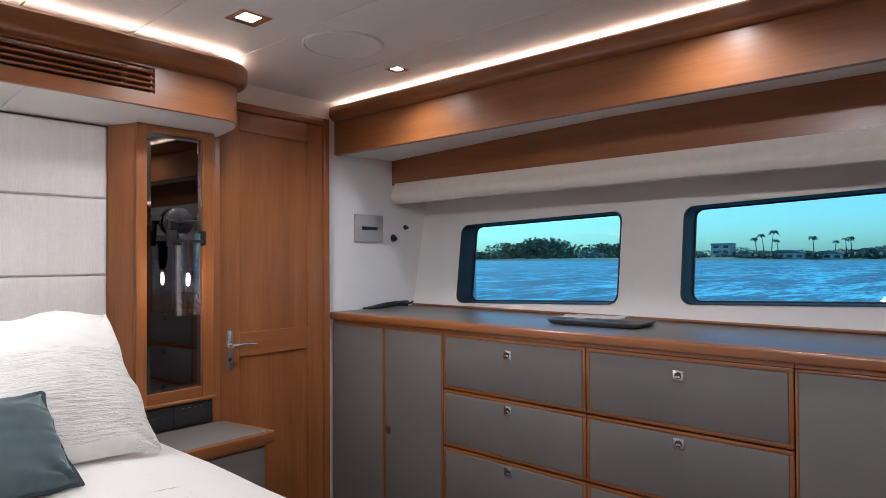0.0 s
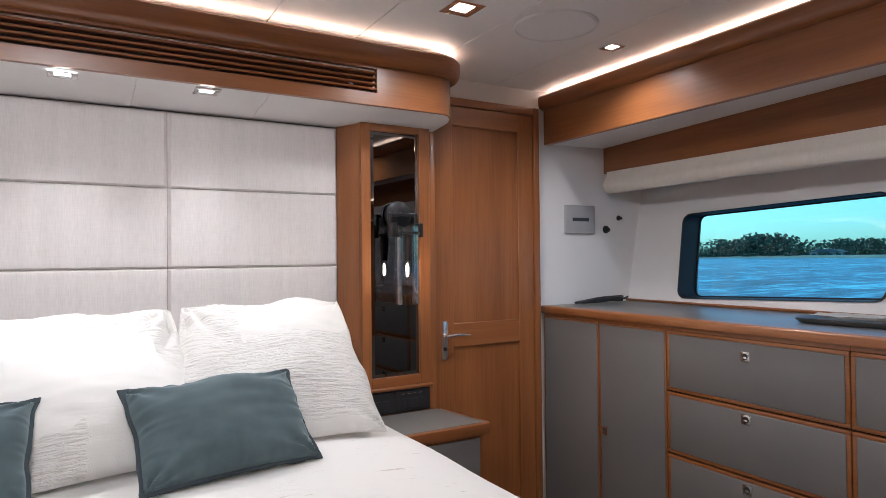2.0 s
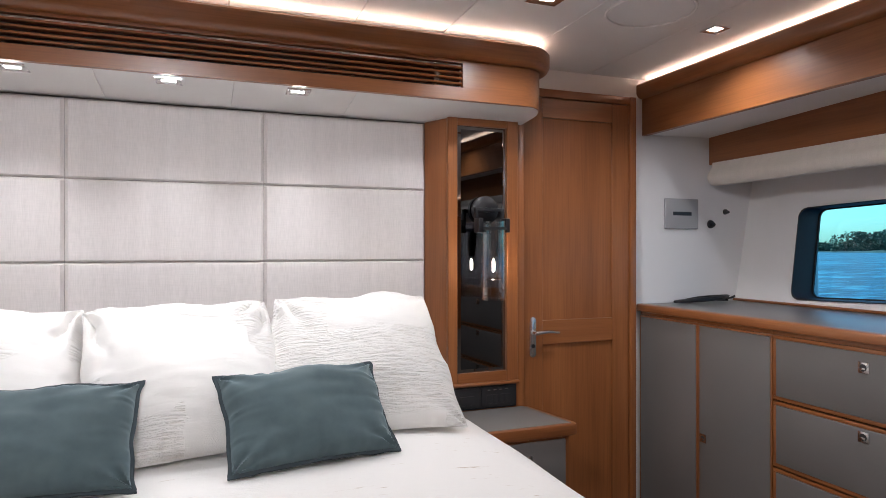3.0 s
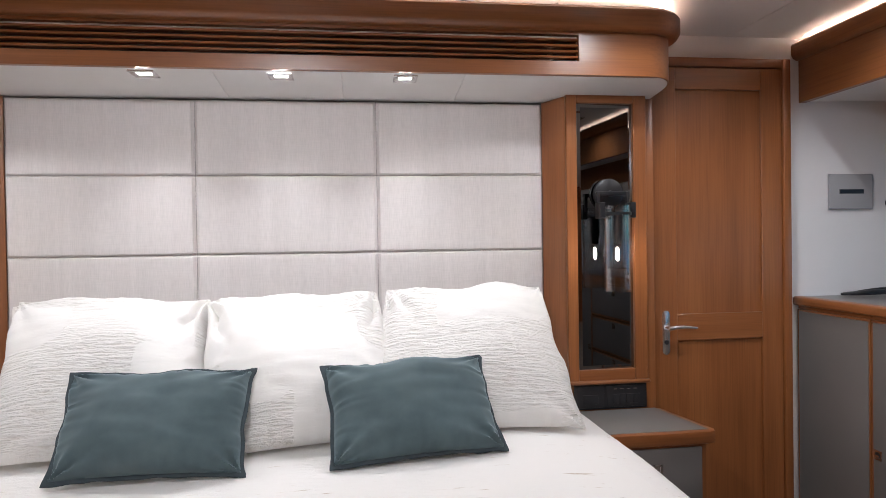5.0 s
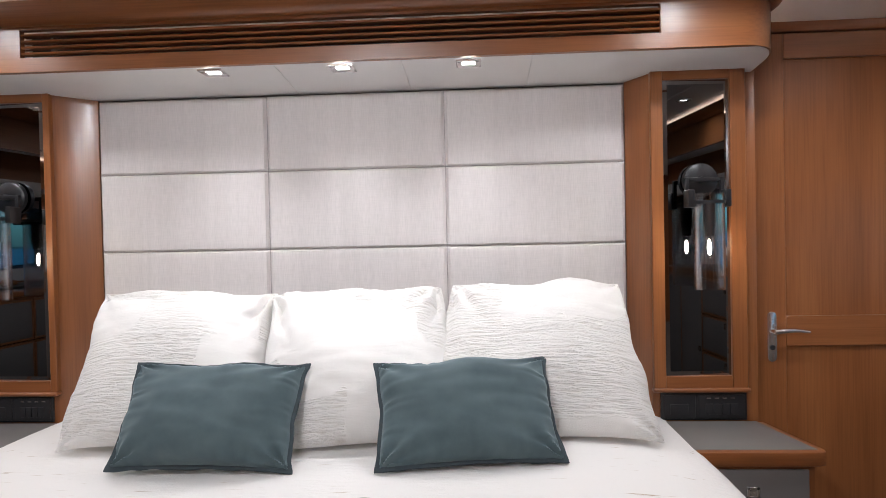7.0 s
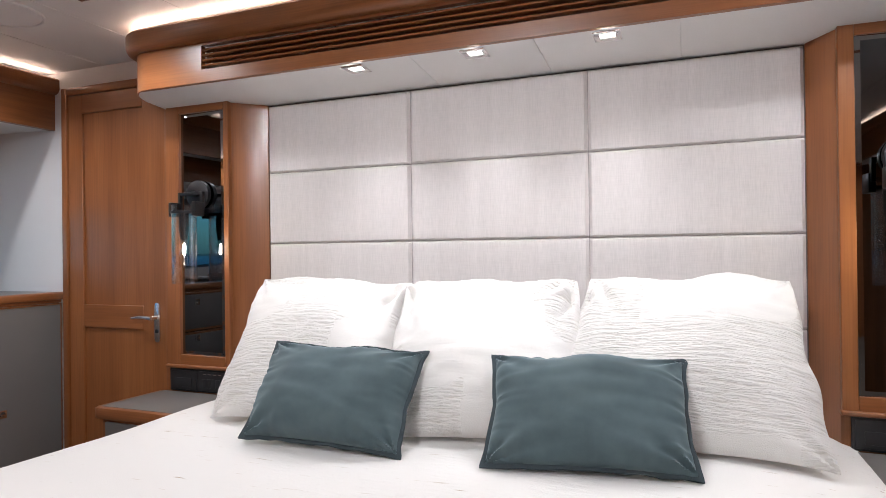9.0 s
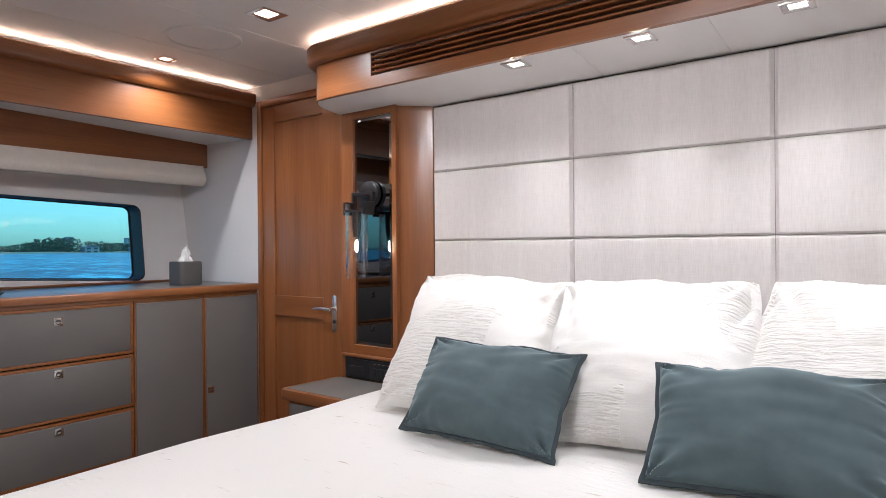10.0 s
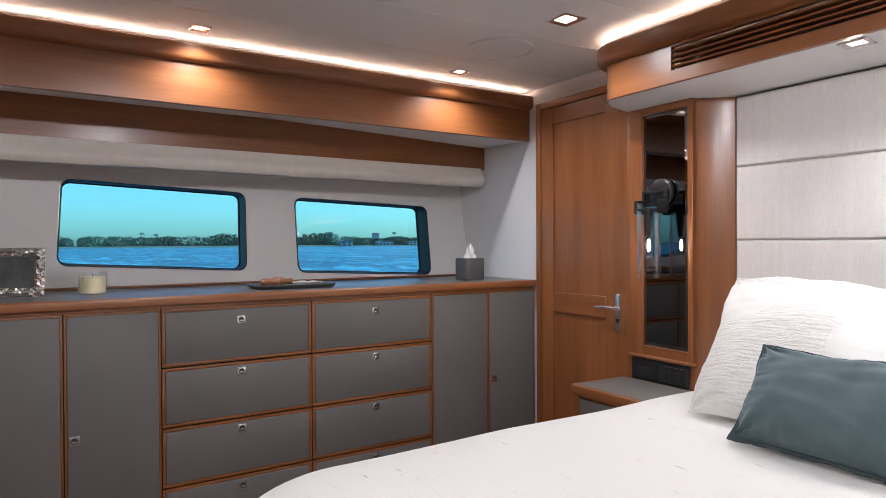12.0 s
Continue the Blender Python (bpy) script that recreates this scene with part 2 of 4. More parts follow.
def window(s, quad, number):
    y, z = sum(p[0] for p in quad) / 4, sum(p[1] for p in quad) / 4
    w = thing("window_%d" % number, (hull_x(s, z), y, min(p[1] for p in quad)), "tinted hull window with rounded corners in a deep black frame", "window", "hull windows", "structure")
    bm = bmesh.new()
    rings = []
    for grow, off in ((-0.005, 0.0), (-0.005, -0.004), (0.002, -0.005), (0.004, 0.0), (0.005, 0.122), (0.011, 0.122), (0.011, 0.130)):
        c = Vector((y, z))
        q = [tuple(Vector(p) + Vector((math.copysign(grow, c.x - p[0]), math.copysign(grow, c.y - p[1])))) for p in quad]
        rings.append([bm.verts.new((hull_x(s, b, off), a, b)) for a, b in rounded(q, max(0.045 - grow, 0.02))])
    for lo, hi in zip(rings, rings[1:]):
        for i in range(len(lo)):
            bm.faces.new((lo[i - 1], lo[i], hi[i], hi[i - 1]))
    part("window_frame", bm, DARKFRAME, w)
    bm = bmesh.new()
    q = rounded([tuple(Vector(p) + Vector((math.copysign(0.009, y - p[0]), math.copysign(0.009, z - p[1])))) for p in quad], 0.035)
    bm.faces.new([bm.verts.new((hull_x(s, b, 0.125), a, b)) for a, b in q])
    pane = part("pane", bm, PANE, w, "blue-tinted glass pane")
    pane.visible_shadow = False


count = 0
for s in (1, -1):
    hull_wall(s)
    for quad in WINDOWS[s]:
        count += 1
        window(s, quad, count)

setting("floor", box((-3.2, BACK - 0.05, -0.04), (3.2, FRONT + 0.05, 0.0), 0), CARPET, "brown carpeted cabin floor", "floor")
setting("wall_forward", box((-3.2, FRONT, 0.0), (3.2, FRONT + 0.045, CEIL), 0), WALLWHITE, "white-lined forward bulkhead behind the bed", "wall")
setting("wall_aft", box((-3.2, BACK - 0.045, 0.0), (3.2, BACK, CEIL), 0), WOOD_Z, "plain cherry aft bulkhead", "wall")

bm = bmesh.new()
seams = [-3.2, -1.90, -1.48, -1.065, -0.65, -0.23, 0.19, 0.61, 0.94, 1.33, 1.75, 3.2]
for a, b in zip(seams, seams[1:]):
    add_box(bm, (a + 0.0015, BACK - 0.05, CEIL), (b - 0.0015, FRONT + 0.05, CEIL + 0.02), 0.002, 1)
add_box(bm, (-3.2, BACK - 0.05, CEIL + 0.02), (3.2, FRONT + 0.05, CEIL + 0.05))
setting("ceiling", bm, WHITE, "white vinyl ceiling panels with fine seams", "ceiling")


# ---- side beams, coves and blinds ----
def side_beams(s):
    d = SIDES[s]
    nm = d["name"]
    b, i, top, r = d["beam"], d["inner"], 2.110 + 0.5 * d["rise"], d["rise"]
    bm = bmesh.new()
    prof = [(s * b, 1.867 + r), (s * (b + 0.028), 1.867 + r), (s * (b + 0.028), 2.045), (s * b, 2.045)]
    add_prism(bm, prof, BACK, FRONT - 0.001, 0.0, "xzy")
    setting("trim_beam_" + nm, bm, WOOD_Y, "varnished cherry fascia beam under the ceiling cove", "trim")
    bm = bmesh.new()
    lip = [(s * (b + 0.02), 2.039 + r), (s * (b - 0.012), 2.039 + r), (s * (b - 0.026), 2.047 + r), (s * (b - 0.034), 2.061 + r), (s * (b - 0.034), top - 0.008), (s * (b - 0.026), top), (s * (b + 0.02), top)]
    add_prism(bm, lip, BACK, FRONT - 0.002, 0.0, "xzy")
    setting("trim_crown_" + nm, bm, WOOD_Y, "rounded cherry crown moulding hiding the cove light", "trim")
    led = part("cove_light", box((s * (b + 0.001), BACK + 0.02, top + 0.001), (s * (b + 0.019), FRONT - 0.03, top + 0.004), 0), LED)
    tagged(led, "warm white led strip lit along the ceiling cove", "cove light", "cove lights")
    steps = [(BACK, 0.060), (1.7, 0.058), (2.3, 0.038), (FRONT - 0.001, 0.010)]
    bm = bmesh.new()
    rows = []
    for y, up in steps:
        rows.append([bm.verts.new(v) for v in ((s * (b + 0.026), y, 1.872 + r), (s * (i + 0.004), y, 1.872 + r + up), (s * (i + 0.004), y, 1.884 + r + up), (s * (b + 0.026), y, 1.884 + r))])
    for u, w in zip(rows, rows[1:]):
        for k in range(4):
            bm.faces.new((u[k - 1], u[k], w[k], w[k - 1]))
    setting("trim_shelf_" + nm, bm, WHITE, "white sloping underside panel between two beams", "trim")
    bm = bmesh.new()
    rows = [[bm.verts.new(v) for v in ((s * i, y, 1.747 + r), (s * i, y, 1.875 + r + up), (s * (i + 0.02), y, 1.875 + r + up), (s * (i + 0.02), y, 1.747 + r))] for y, up in steps]
    for u, w in zip(rows, rows[1:]):
        for k in range(4):
            bm.faces.new((u[k - 1], u[k], w[k], w[k - 1]))
    bm.faces.new(rows[0])
    bm.faces.new(rows[-1])
    setting("trim_rail_" + nm, bm, WOOD_Y, "cherry rail above the window blind, deeper towards the stern", "trim")
    # folded blind
    bm = bmesh.new()
    n, prof = 90, []
    for k in range(13):
        a = k / 12
        prof.append((-0.012 - 0.030 * math.sin(a * 2.6) ** 2 * (0.4 + a), 1.753 + r - 0.108 * a))
    prof += [(0.0, 1.641 + r), (0.03, 1.646 + r), (0.04, 1.70 + r), (0.04, 1.753 + r)]
    rows = []
    for j in range(n + 1):
        y = BACK + 0.02 + (FRONT - 0.035 - BACK - 0.02) * j / n
        row = []
        for k, (dx, z) in enumerate(prof):
            f = noise.noise(Vector((y * 1.7, k * 0.35, s * 3.0))) * 0.008 + noise.noise(Vector((y * 6, k * 0.5, s * 7.0))) * 0.003
            w = min(k, 12) / 12
            row.append(bm.verts.new((s * (i + dx - f * w), y, z + f * 0.9 * w)))
        rows.append(row)
    for a, c in zip(rows, rows[1:]):
        for k in range(len(prof)):
            bm.faces.new((a[k - 1], a[k], c[k], c[k - 1]))
    bm.faces.new(rows[0])
    bm.faces.new(rows[-1])
    tagged(part("roman_blind", bm, SHADECLOTH), "cream fabric blind drawn up above the windows", "blind", "window blinds")


for s in (1, -1):
    side_beams(s)


# ---- the dressers along the hull ----
def latch(parent, s, x, y, z):
    bm = bmesh.new()
    h = 0.0175
    add_box(bm, (x + s * 0.001, y - h, z - h), (x - s * 0.0045, y + h, z + h), 0.0015, 2)
    l = part("latch", bm, CHROME, parent, "square chrome push latch")
    bm = bmesh.new()
    add_tube(bm, (x - s * 0.004, y, z), (x - s * 0.0052, y, z), h * 0.64, n=20)
    part("latch_ring", bm, GUNMETAL, l)
    bm = bmesh.new()
    add_box(bm, (x - s * 0.005, y - h * 0.46, z - h * 0.40), (x - s * 0.0075, y + h * 0.46, z + h * 0.02), 0.0012, 2)
    part("latch_button", bm, CHROME, l)


def front(parent, name, s, y0, y1, z0, z1, latch_at=None):
    """A leather-faced drawer or door front with a thin cherry border."""
    x = s * SIDES[s]["face"]
    y0, y1 = min(y0, y1), max(y0, y1)
    bm = bmesh.new()
    w = 0.013 if name == "drawer" else 0.008
    for lo, hi in (((y0, z0), (y1, z0 + w)), ((y0, z1 - w), (y1, z1)), ((y0, z0 + w), (y0 + w, z1 - w)), ((y1 - w, z0 + w), (y1, z1 - w))):
        add_box(bm, (x - s * 0.001, lo[0], lo[1]), (x + s * 0.018, hi[0], hi[1]), 0.002, 2)
    f = part(name, bm, WOOD_Y if name == "drawer" else WOOD_Z, parent)
    part("panel", box((x - s * 0.003, y0 + w + 0.0005, z0 + w + 0.0005), (x + s * 0.014, y1 - w - 0.0005, z1 - w - 0.0005), 0.0028, 3), LEATHER, f, "grey leather facing")
    x -= s * 0.002
    if latch_at:
        latch(f, s, x, *latch_at)


ROWS_Z = [(0.7985, 1.029, 0.059), (0.5585, 0.7925, 0.0385), (0.3195, 0.5525, 0.0385), (0.085, 0.3135, 0.0415)]


def cabinet(s, name, label, y0, y1, kind):
    """A built-in unit from y0 (aft) to y1 (forward)."""
    x, back = s * SIDES[s]["face"], s * (SIDES[s]["hull"] - 0.2)
    u = thing(name, (x + s * 0.15, (y0 + y1) / 2, 0.0), label, "cabinet", "built-in dresser units")
    bm = bmesh.new()
    t = 0.0018
    add_box(bm, (x + s * 0.019, y0, 0.06), (back, y1, 1.044))
    add_box(bm, (x + s * 0.05, y0, 0.0), (back, y1, 0.06))
    part("body", bm, SHADOWGAP, u, "dark inside of the carcass")
    for z0, z1 in ((1.0305, 1.0445), (0.06, 0.083)):
        part("rail", box((x + s * 0.004, y0 + 0.0005, z0), (x + s * 0.019, y1 - 0.0005, z1), 0.0006, 1), WOOD_Y, u)
    if kind == "drawers":
        for z0, z1, drop in ROWS_Z:
            front(u, "drawer", s, y0 + t, y1 - t, z0, z1, ((y0 + y1) / 2, z1 - drop))
    else:
        y_latch = {"low": y0 + 0.033, "high": y1 - 0.033}.get(kind)
        front(u, "door", s, y0 + t, y1 - t, 0.088, 1.029, (y_latch, 0.562) if y_latch else None)


UNITS = {1: [("cabinet", 2.660, 3.034, "plain"), ("cabinet", 2.292, 2.660, "high"), ("drawer_cabinet", 1.617, 2.292, "drawers"),
             ("drawer_cabinet", 0.957, 1.617, "drawers"), ("cabinet", 0.620, 0.957, "high"), ("cabinet", 0.285, 0.620, "plain")],
         -1: [("cabinet", 2.715, 3.036, "low"), ("cabinet", 2.363, 2.715, "plain"), ("drawer_cabinet", 1.733, 2.363, "drawers"),
              ("drawer_cabinet", 1.112, 1.733, "drawers"), ("cabinet", 0.781, 1.112, "low"), ("cabinet", 0.455, 0.781, "plain")]}
for s in (1, -1):
    for nm, y0, y1, kind in UNITS[s]:
        lab = "built-in chest of four grey leather drawers framed in cherry" if kind == "drawers" else "built-in locker with a grey leather door framed in cherry"
        cabinet(s, nm, lab, y0, y1, kind)
    end = UNITS[s][-1][1] - 0.02
    x, hx = SIDES[s]["edge"], SIDES[s]["hull"]
    w = thing("worktop", (s * (x + 0.3), 1.6, 1.034), "long dark grey leather dresser top with a rounded cherry edge", "worktop", "dresser tops")
    bm = bmesh.new()
    prof = [(s * (x + 0.04), 1.046), (s * (x + 0.005), 1.046), (s * (x + 0.001), 1.048), (s * x, 1.052), (s * x, 1.073), (s * (x + 0.002), 1.078), (s * (x + 0.007), 1.081), (s * (x + 0.04), 1.081)]
    add_prism(bm, prof, end, FRONT - 0.004, 0, "xzy")
    part("edge", bm, WOOD_Y, w, "rounded cherry edge")
    part("surface", box((s * (x + 0.04), end, 1.046), (s * (hx - 0.012), FRONT - 0.004, 1.080), 0.001), TOPGREY, w)
    part("back_batten", box((s * (hx - 0.02), end, 1.081), (s * (hx - 0.004), FRONT - 0.004, 1.093), 0.003), WOOD_Y, w, "thin cherry batten against the hull")


# ---- doors beside the bed ----
def cabin_door(s, number, x_in, x_out, p_in, p_out):
    """x_in is the edge next to the bed, x_out the far edge; p_in to p_out the sunk panels."""
    d = thing("door_%d" % number, ((x_in + x_out) / 2, 3.0, 0.0), "closed varnished cherry cabin door with two sunk panels", "door", "cabin doors", "structure")
    y0, y1, top = 2.985, 3.025, 1.994
    bm = bmesh.new()
    stiles = [(x_in, p_in), (p_out, x_out)]
    for a, b in stiles:
        add_box(bm, (a, y0, 0.02), (b, y1, top), 0.0015, 1)
    part("stile", bm, WOOD_Z, d)
    bm = bmesh.new()
    for z0, z1 in ((0.02, 0.20), (0.925, 1.028), (1.909, top)):
        add_box(bm, (p_in, y0 + 0.0005, z0), (p_out, y1, z1), 0.0015, 1)
    part("rail", bm, WOOD_X, d)
    for z0, z1 in ((0.20, 0.925), (1.028, 1.909)):
        part("panel", box((p_in - s * 0.002, y0 + 0.012, z0 - 0.002), (p_out + s * 0.002, y1 - 0.005, z1 + 0.002), 0), WOOD_Z, d)
    bm = bmesh.new()
    o = s * 0.036
    add_box(bm, (x_out + s * 0.003, 2.975, 0.0), (x_out + o, FRONT, 2.033), 0.004)
    part("jamb", bm, WOOD_Z, d)
    part("head", box((x_in - s * 0.03, 2.976, 1.997), (x_out + s * 0.003, FRONT, 2.032), 0.004), WOOD_X, d)
    part("backing", box((x_in - s * 0.02, y1, 0.0), (x_out + s * 0.003, FRONT - 0.001, 1.998), 0), WOOD_Z, d)
    # lever handle on a long plate
    hx = x_in + s * 0.058
    bm = bmesh.new()
    add_prism(bm, rounded([(hx - 0.015, 0.872), (hx + 0.015, 0.872), (hx + 0.015, 1.045), (hx - 0.015, 1.045)], 0.0149, 6), y0 - 0.006, y0 + 0.001, 0.0015, "xzy")
    h = part("door_handle", bm, CHROME, d, "chrome lever handle on a long plate")
    bm = bmesh.new()
    add_tube(bm, (hx, y0 - 0.004, 0.980), (hx, y0 - 0.045, 0.980), 0.010, n=14)
    last = Vector((hx - s * 0.008, y0 - 0.043, 0.980))
    for k in range(1, 7):
        nxt = Vector((hx + s * 0.018 * k, y0 - 0.043 - 0.002 * math.sin(k), 0.980 + 0.004 * math.sin(k * 0.6)))
        add_tube(bm, last, nxt, 0.0105 - 0.0008 * k, 0.0105 - 0.0008 * (k + 1), 12)
        last = nxt
    part("lever", bm, CHROME, h)
    bm = bmesh.new()
    add_tube(bm, (hx, y0 - 0.005, 0.921), (hx, y0 - 0.009, 0.921), 0.009, n=14)
    part("keyhole", bm, BLACK, h, "black key cylinder")


cabin_door(1, 1, 1.376, 1.932, 1.484, 1.845)
cabin_door(-1, 2, -1.470, -2.062, -1.610, -1.974)


# ---- headboard wall ----
def padded(x0, x1, z0, z1, y, depth, nx=14, nz=10):
    """An upholstered panel whose face swells and rolls off at its edges."""
    bm = bmesh.new()
    cols = [-1 + 2 * i / nx for i in range(nx + 1)]
    cols = [math.copysign(abs(c) ** 0.22, c) for c in cols]
    rows_ = [math.copysign(abs(-1 + 2 * i / nz) ** 0.22, -1 + 2 * i / nz) for i in range(nz + 1)]
    g = []
    for v in rows_:
        row = []
        for u in cols:
            sw = ((1 - u ** 60) * (1 - v ** 36)) ** 0.5
            row.append(bm.verts.new(((x0 + x1) / 2 + (x1 - x0) / 2 * u, y - depth * sw, (z0 + z1) / 2 + (z1 - z0) / 2 * v)))
        g.append(row)
    for a, b in zip(g, g[1:]):
        for i in range(nx):
            bm.faces.new((a[i], a[i + 1], b[i + 1], b[i]))
    return bm


hb = thing("headboard", (0, 3.0, 0.3), "tall pale linen headboard of padded panels", "headboard")
xs, zs = [-0.948, -0.321, 0.321, 0.948], [0.46, 0.725, 1.010, 1.292, 1.575, 1.845]
part("backing", box((-0.95, 3.0045, 0.3), (0.95, FRONT - 0.001, 1.848), 0), LEATHER, hb)
for a, b in zip(xs, xs[1:]):
    for c, d in zip(zs, zs[1:]):
        part("panel", padded(a + 0.0005, b - 0.0005, c + 0.0005, d - 0.0005, 3.003, 0.013), LINEN, hb)


# ---- columns with mirrors and night tables ----
def mirror_mat():
    m, t, p = nodes_of("smoked_mirror")
    p.inputs["Base Color"].default_value = (0.150, 0.158, 0.168, 1)
    p.inputs["Metallic"].default_value, p.inputs["Roughness"].default_value = 1.0, 0.015
    return m


MIRROR = mirror_mat()
BEVELMIRROR = metal("mirror_bevel", (0.30, 0.30, 0.31), 0.03, 0.02)


def column(s, inner, outer, m0, m1):
    """A mirror-fronted locker column; its cheek splays from the headboard to the front."""
    y = 2.902
    label = "cherry locker column with a tall smoked mirror beside the bed"
    c = thing("mirror_column", ((inner + outer) / 2, 2.94, 0.0), label, "cabinet", "bedside columns")
    bm = bmesh.new()
    plan = [(s * 0.951, FRONT - 0.002), (s * 0.951, 3.0), (inner, y + 0.020), (outer, y + 0.020), (outer, FRONT - 0.002)]
    add_prism(bm, plan, 0.0, 1.868)
    part("body", bm, WOOD_Z, c)
    z0, z1 = 0.800, 1.868
    bm = bmesh.new()
    add_box(bm, (inner, y, z0), (m0, y + 0.022, z1), 0.002, 1)
    add_box(bm, (m1, y, z0), (outer, y + 0.022, z1), 0.002, 1)
    part("stile", bm, WOOD_Z, c)
    bm = bmesh.new()
    add_box(bm, (m0, y + 0.0005, z0), (m1, y + 0.022, 0.842), 0.002, 1)
    add_box(bm, (m0, y + 0.0005, 1.830), (m1, y + 0.022, z1), 0.002, 1)
    part("rail", bm, WOOD_X, c)
    part("ledge", box((inner - s * 0.004, y - 0.012, 0.788), (outer + s * 0.004, y + 0.02, 0.802), 0.005, 3), WOOD_X, c)
    # mirror with a bevelled border
    a, b = min(m0, m1), max(m0, m1)
    e = 0.015
    bm = bmesh.new()
    deep = lambda x: y + 0.004 + 0.009 * (x - m0) / (m1 - m0)
    bm.faces.new([bm.verts.new((p, deep(p), q)) for p, q in ((a + e, 0.842 + e), (b - e, 0.842 + e), (b - e, 1.830 - e), (a + e, 1.830 - e))])
    mir = part("mirror", bm, MIRROR, c, "dark smoked mirror glass")
    bm = bmesh.new()
    o = [bm.verts.new((p, deep(p) + 0.003, q)) for p, q in ((a, 0.842), (b, 0.842), (b, 1.830), (a, 1.830))]
    i = [bm.verts.new((p, deep(p), q)) for p, q in ((a + e, 0.842 + e), (b - e, 0.842 + e), (b - e, 1.830 - e), (a + e, 1.830 - e))]
    for k in range(4):
        bm.faces.new((o[k - 1], o[k], i[k], i[k - 1]))
    part("bevel", bm, BEVELMIRROR, mir, "bevelled mirror border")
    # sockets and switches
    lo, hi = min(inner, outer) + 0.022, max(inner, outer) - 0.004
    if s < 0:
        lo, hi = min(inner, outer) + 0.004, max(inner, outer) - 0.022
    pl = thing("socket_panel", ((lo + hi) / 2, y, 0.695), "black switch and socket panel above the night table", "switch panel", "bedside switch panels")
    part("plate", box((lo, y + 0.006, 0.692), (hi, y + 0.016, 0.786), 0.003), BLACK, pl)
    m = lo + (hi - lo) * (0.42 if s > 0 else 0.5)
    for k, (q0, q1) in enumerate(((lo + 0.008, m - 0.005), (m + 0.005, hi - 0.008))):
        part("insert", box((q0, y + 0.002, 0.699), (q1, y + 0.008, 0.778), 0.003), BLACK, pl)
        n = 1 if k == 0 else 4
        for j in range(n):
            u0 = q0 + 0.022 + (q1 - q0 - 0.044) * j / n
            part("switch", box((u0, y - 0.001, 0.712), (u0 + (q1 - q0 - 0.044) / n - 0.002, y + 0.004, 0.748), 0.0015), BLACK, pl)
    bm = bmesh.new()
    for j in range(4):
        add_box(bm, (m + 0.03 + j * 0.026, y + 0.0005, 0.766), (m + 0.044 + j * 0.026, y + 0.003, 0.769))
    part("marking", bm, CHROME, pl, "small pale printed marks")
    # corner trim towards the door
    setting("trim_corner_" + SIDES[s]["name"], box((outer, 2.938, 0.0), (outer + s * 0.046, FRONT - 0.001, 2.031), 0.003), WOOD_Z, "narrow cherry upright between column and door", "trim")


column(1, 1.014, 1.322, 1.054, 1.272)
column(-1, -1.071, -1.390, -1.096, -1.324)


def night_table(s, x_in, x_front, x_back, y_front):
    n = thing("night_table", ((x_in + x_front) / 2, 2.75, 0.0), "built-in cherry night table with a grey leather top and drawer", "night table", "night tables")
    y_back = 2.899
    rim = [(x_in, y_front), (x_front - s * 0.03, y_front), (x_front - s * 0.009, y_front + 0.008), (x_front, y_front + 0.03), (x_back, y_back), (x_in, y_back)]
    part("top", add_prism(bmesh.new(), rim, 0.648, 0.690, 0.006), WOOD_X, n)
    ins = [(x_in, y_front + 0.022), (x_front - s * 0.024, y_front + 0.022), (x_back - s * 0.022, y_back), (x_in, y_back)]
    part("inlay", add_prism(bmesh.new(), ins, 0.686, 0.6915, 0.001), LEATHER, n, "grey leather inlay")
    xo = x_front - s * 0.035
    body = [(x_in, y_front + 0.02), (xo, y_front + 0.02), (x_back - s * 0.03, y_back), (x_in, y_back)]
    part("body", add_prism(bmesh.new(), body, 0.0, 0.648), WOOD_Z, n)
    lo, hi = sorted((x_in + s * 0.02, xo - s * 0.018))
    yf = y_front + 0.012
    dr = part("drawer", box((lo, yf, 0.45), (hi, yf + 0.012, 0.636), 0.003), LEATHER, n, "grey leather drawer front")
    h, cx, cz = 0.0175, (lo + hi) / 2 + s * 0.02, 0.570
    bm = bmesh.new()
    for p in (((cx - h, cz - h), (cx + h, cz - h * 0.5)), ((cx - h, cz + h * 0.5), (cx + h, cz + h)), ((cx - h, cz - h), (cx - h * 0.5, cz + h)), ((cx + h * 0.5, cz - h), (cx + h, cz + h))):
        add_box(bm, (p[0][0], yf - 0.005, p[0][1]), (p[1][0], yf + 0.001, p[1][1]), 0.001, 1)
    add_tube(bm, (cx, yf + 0.001, cz), (cx, yf - 0.004, cz), h * 0.55, n=14)
    part("latch", bm, CHROME, dr, "square chrome push latch")


night_table(1, 0.99, 1.420, 1.366, 2.595)
night_table(-1, -1.03, -1.450, -1.432, 2.590)


# ---- canopy over the headboard ----
def outline(xl, xr, yf, r, yb, seg=10):
    """Plan of the canopy's front: straight, with both corners rounded, back to the bulkhead."""
    pts = [(xr, yb)]
    pts += [(xr - r + r * math.cos(-a * math.pi / 2 / seg), yf + r + r * math.sin(-a * math.pi / 2 / seg)) for a in range(seg + 1)]
    pts += [(xl + r - r * math.sin(a * math.pi / 2 / seg), yf + r - r * math.cos(a * math.pi / 2 / seg)) for a in range(seg + 1)]
    return pts + [(xl, yb)]


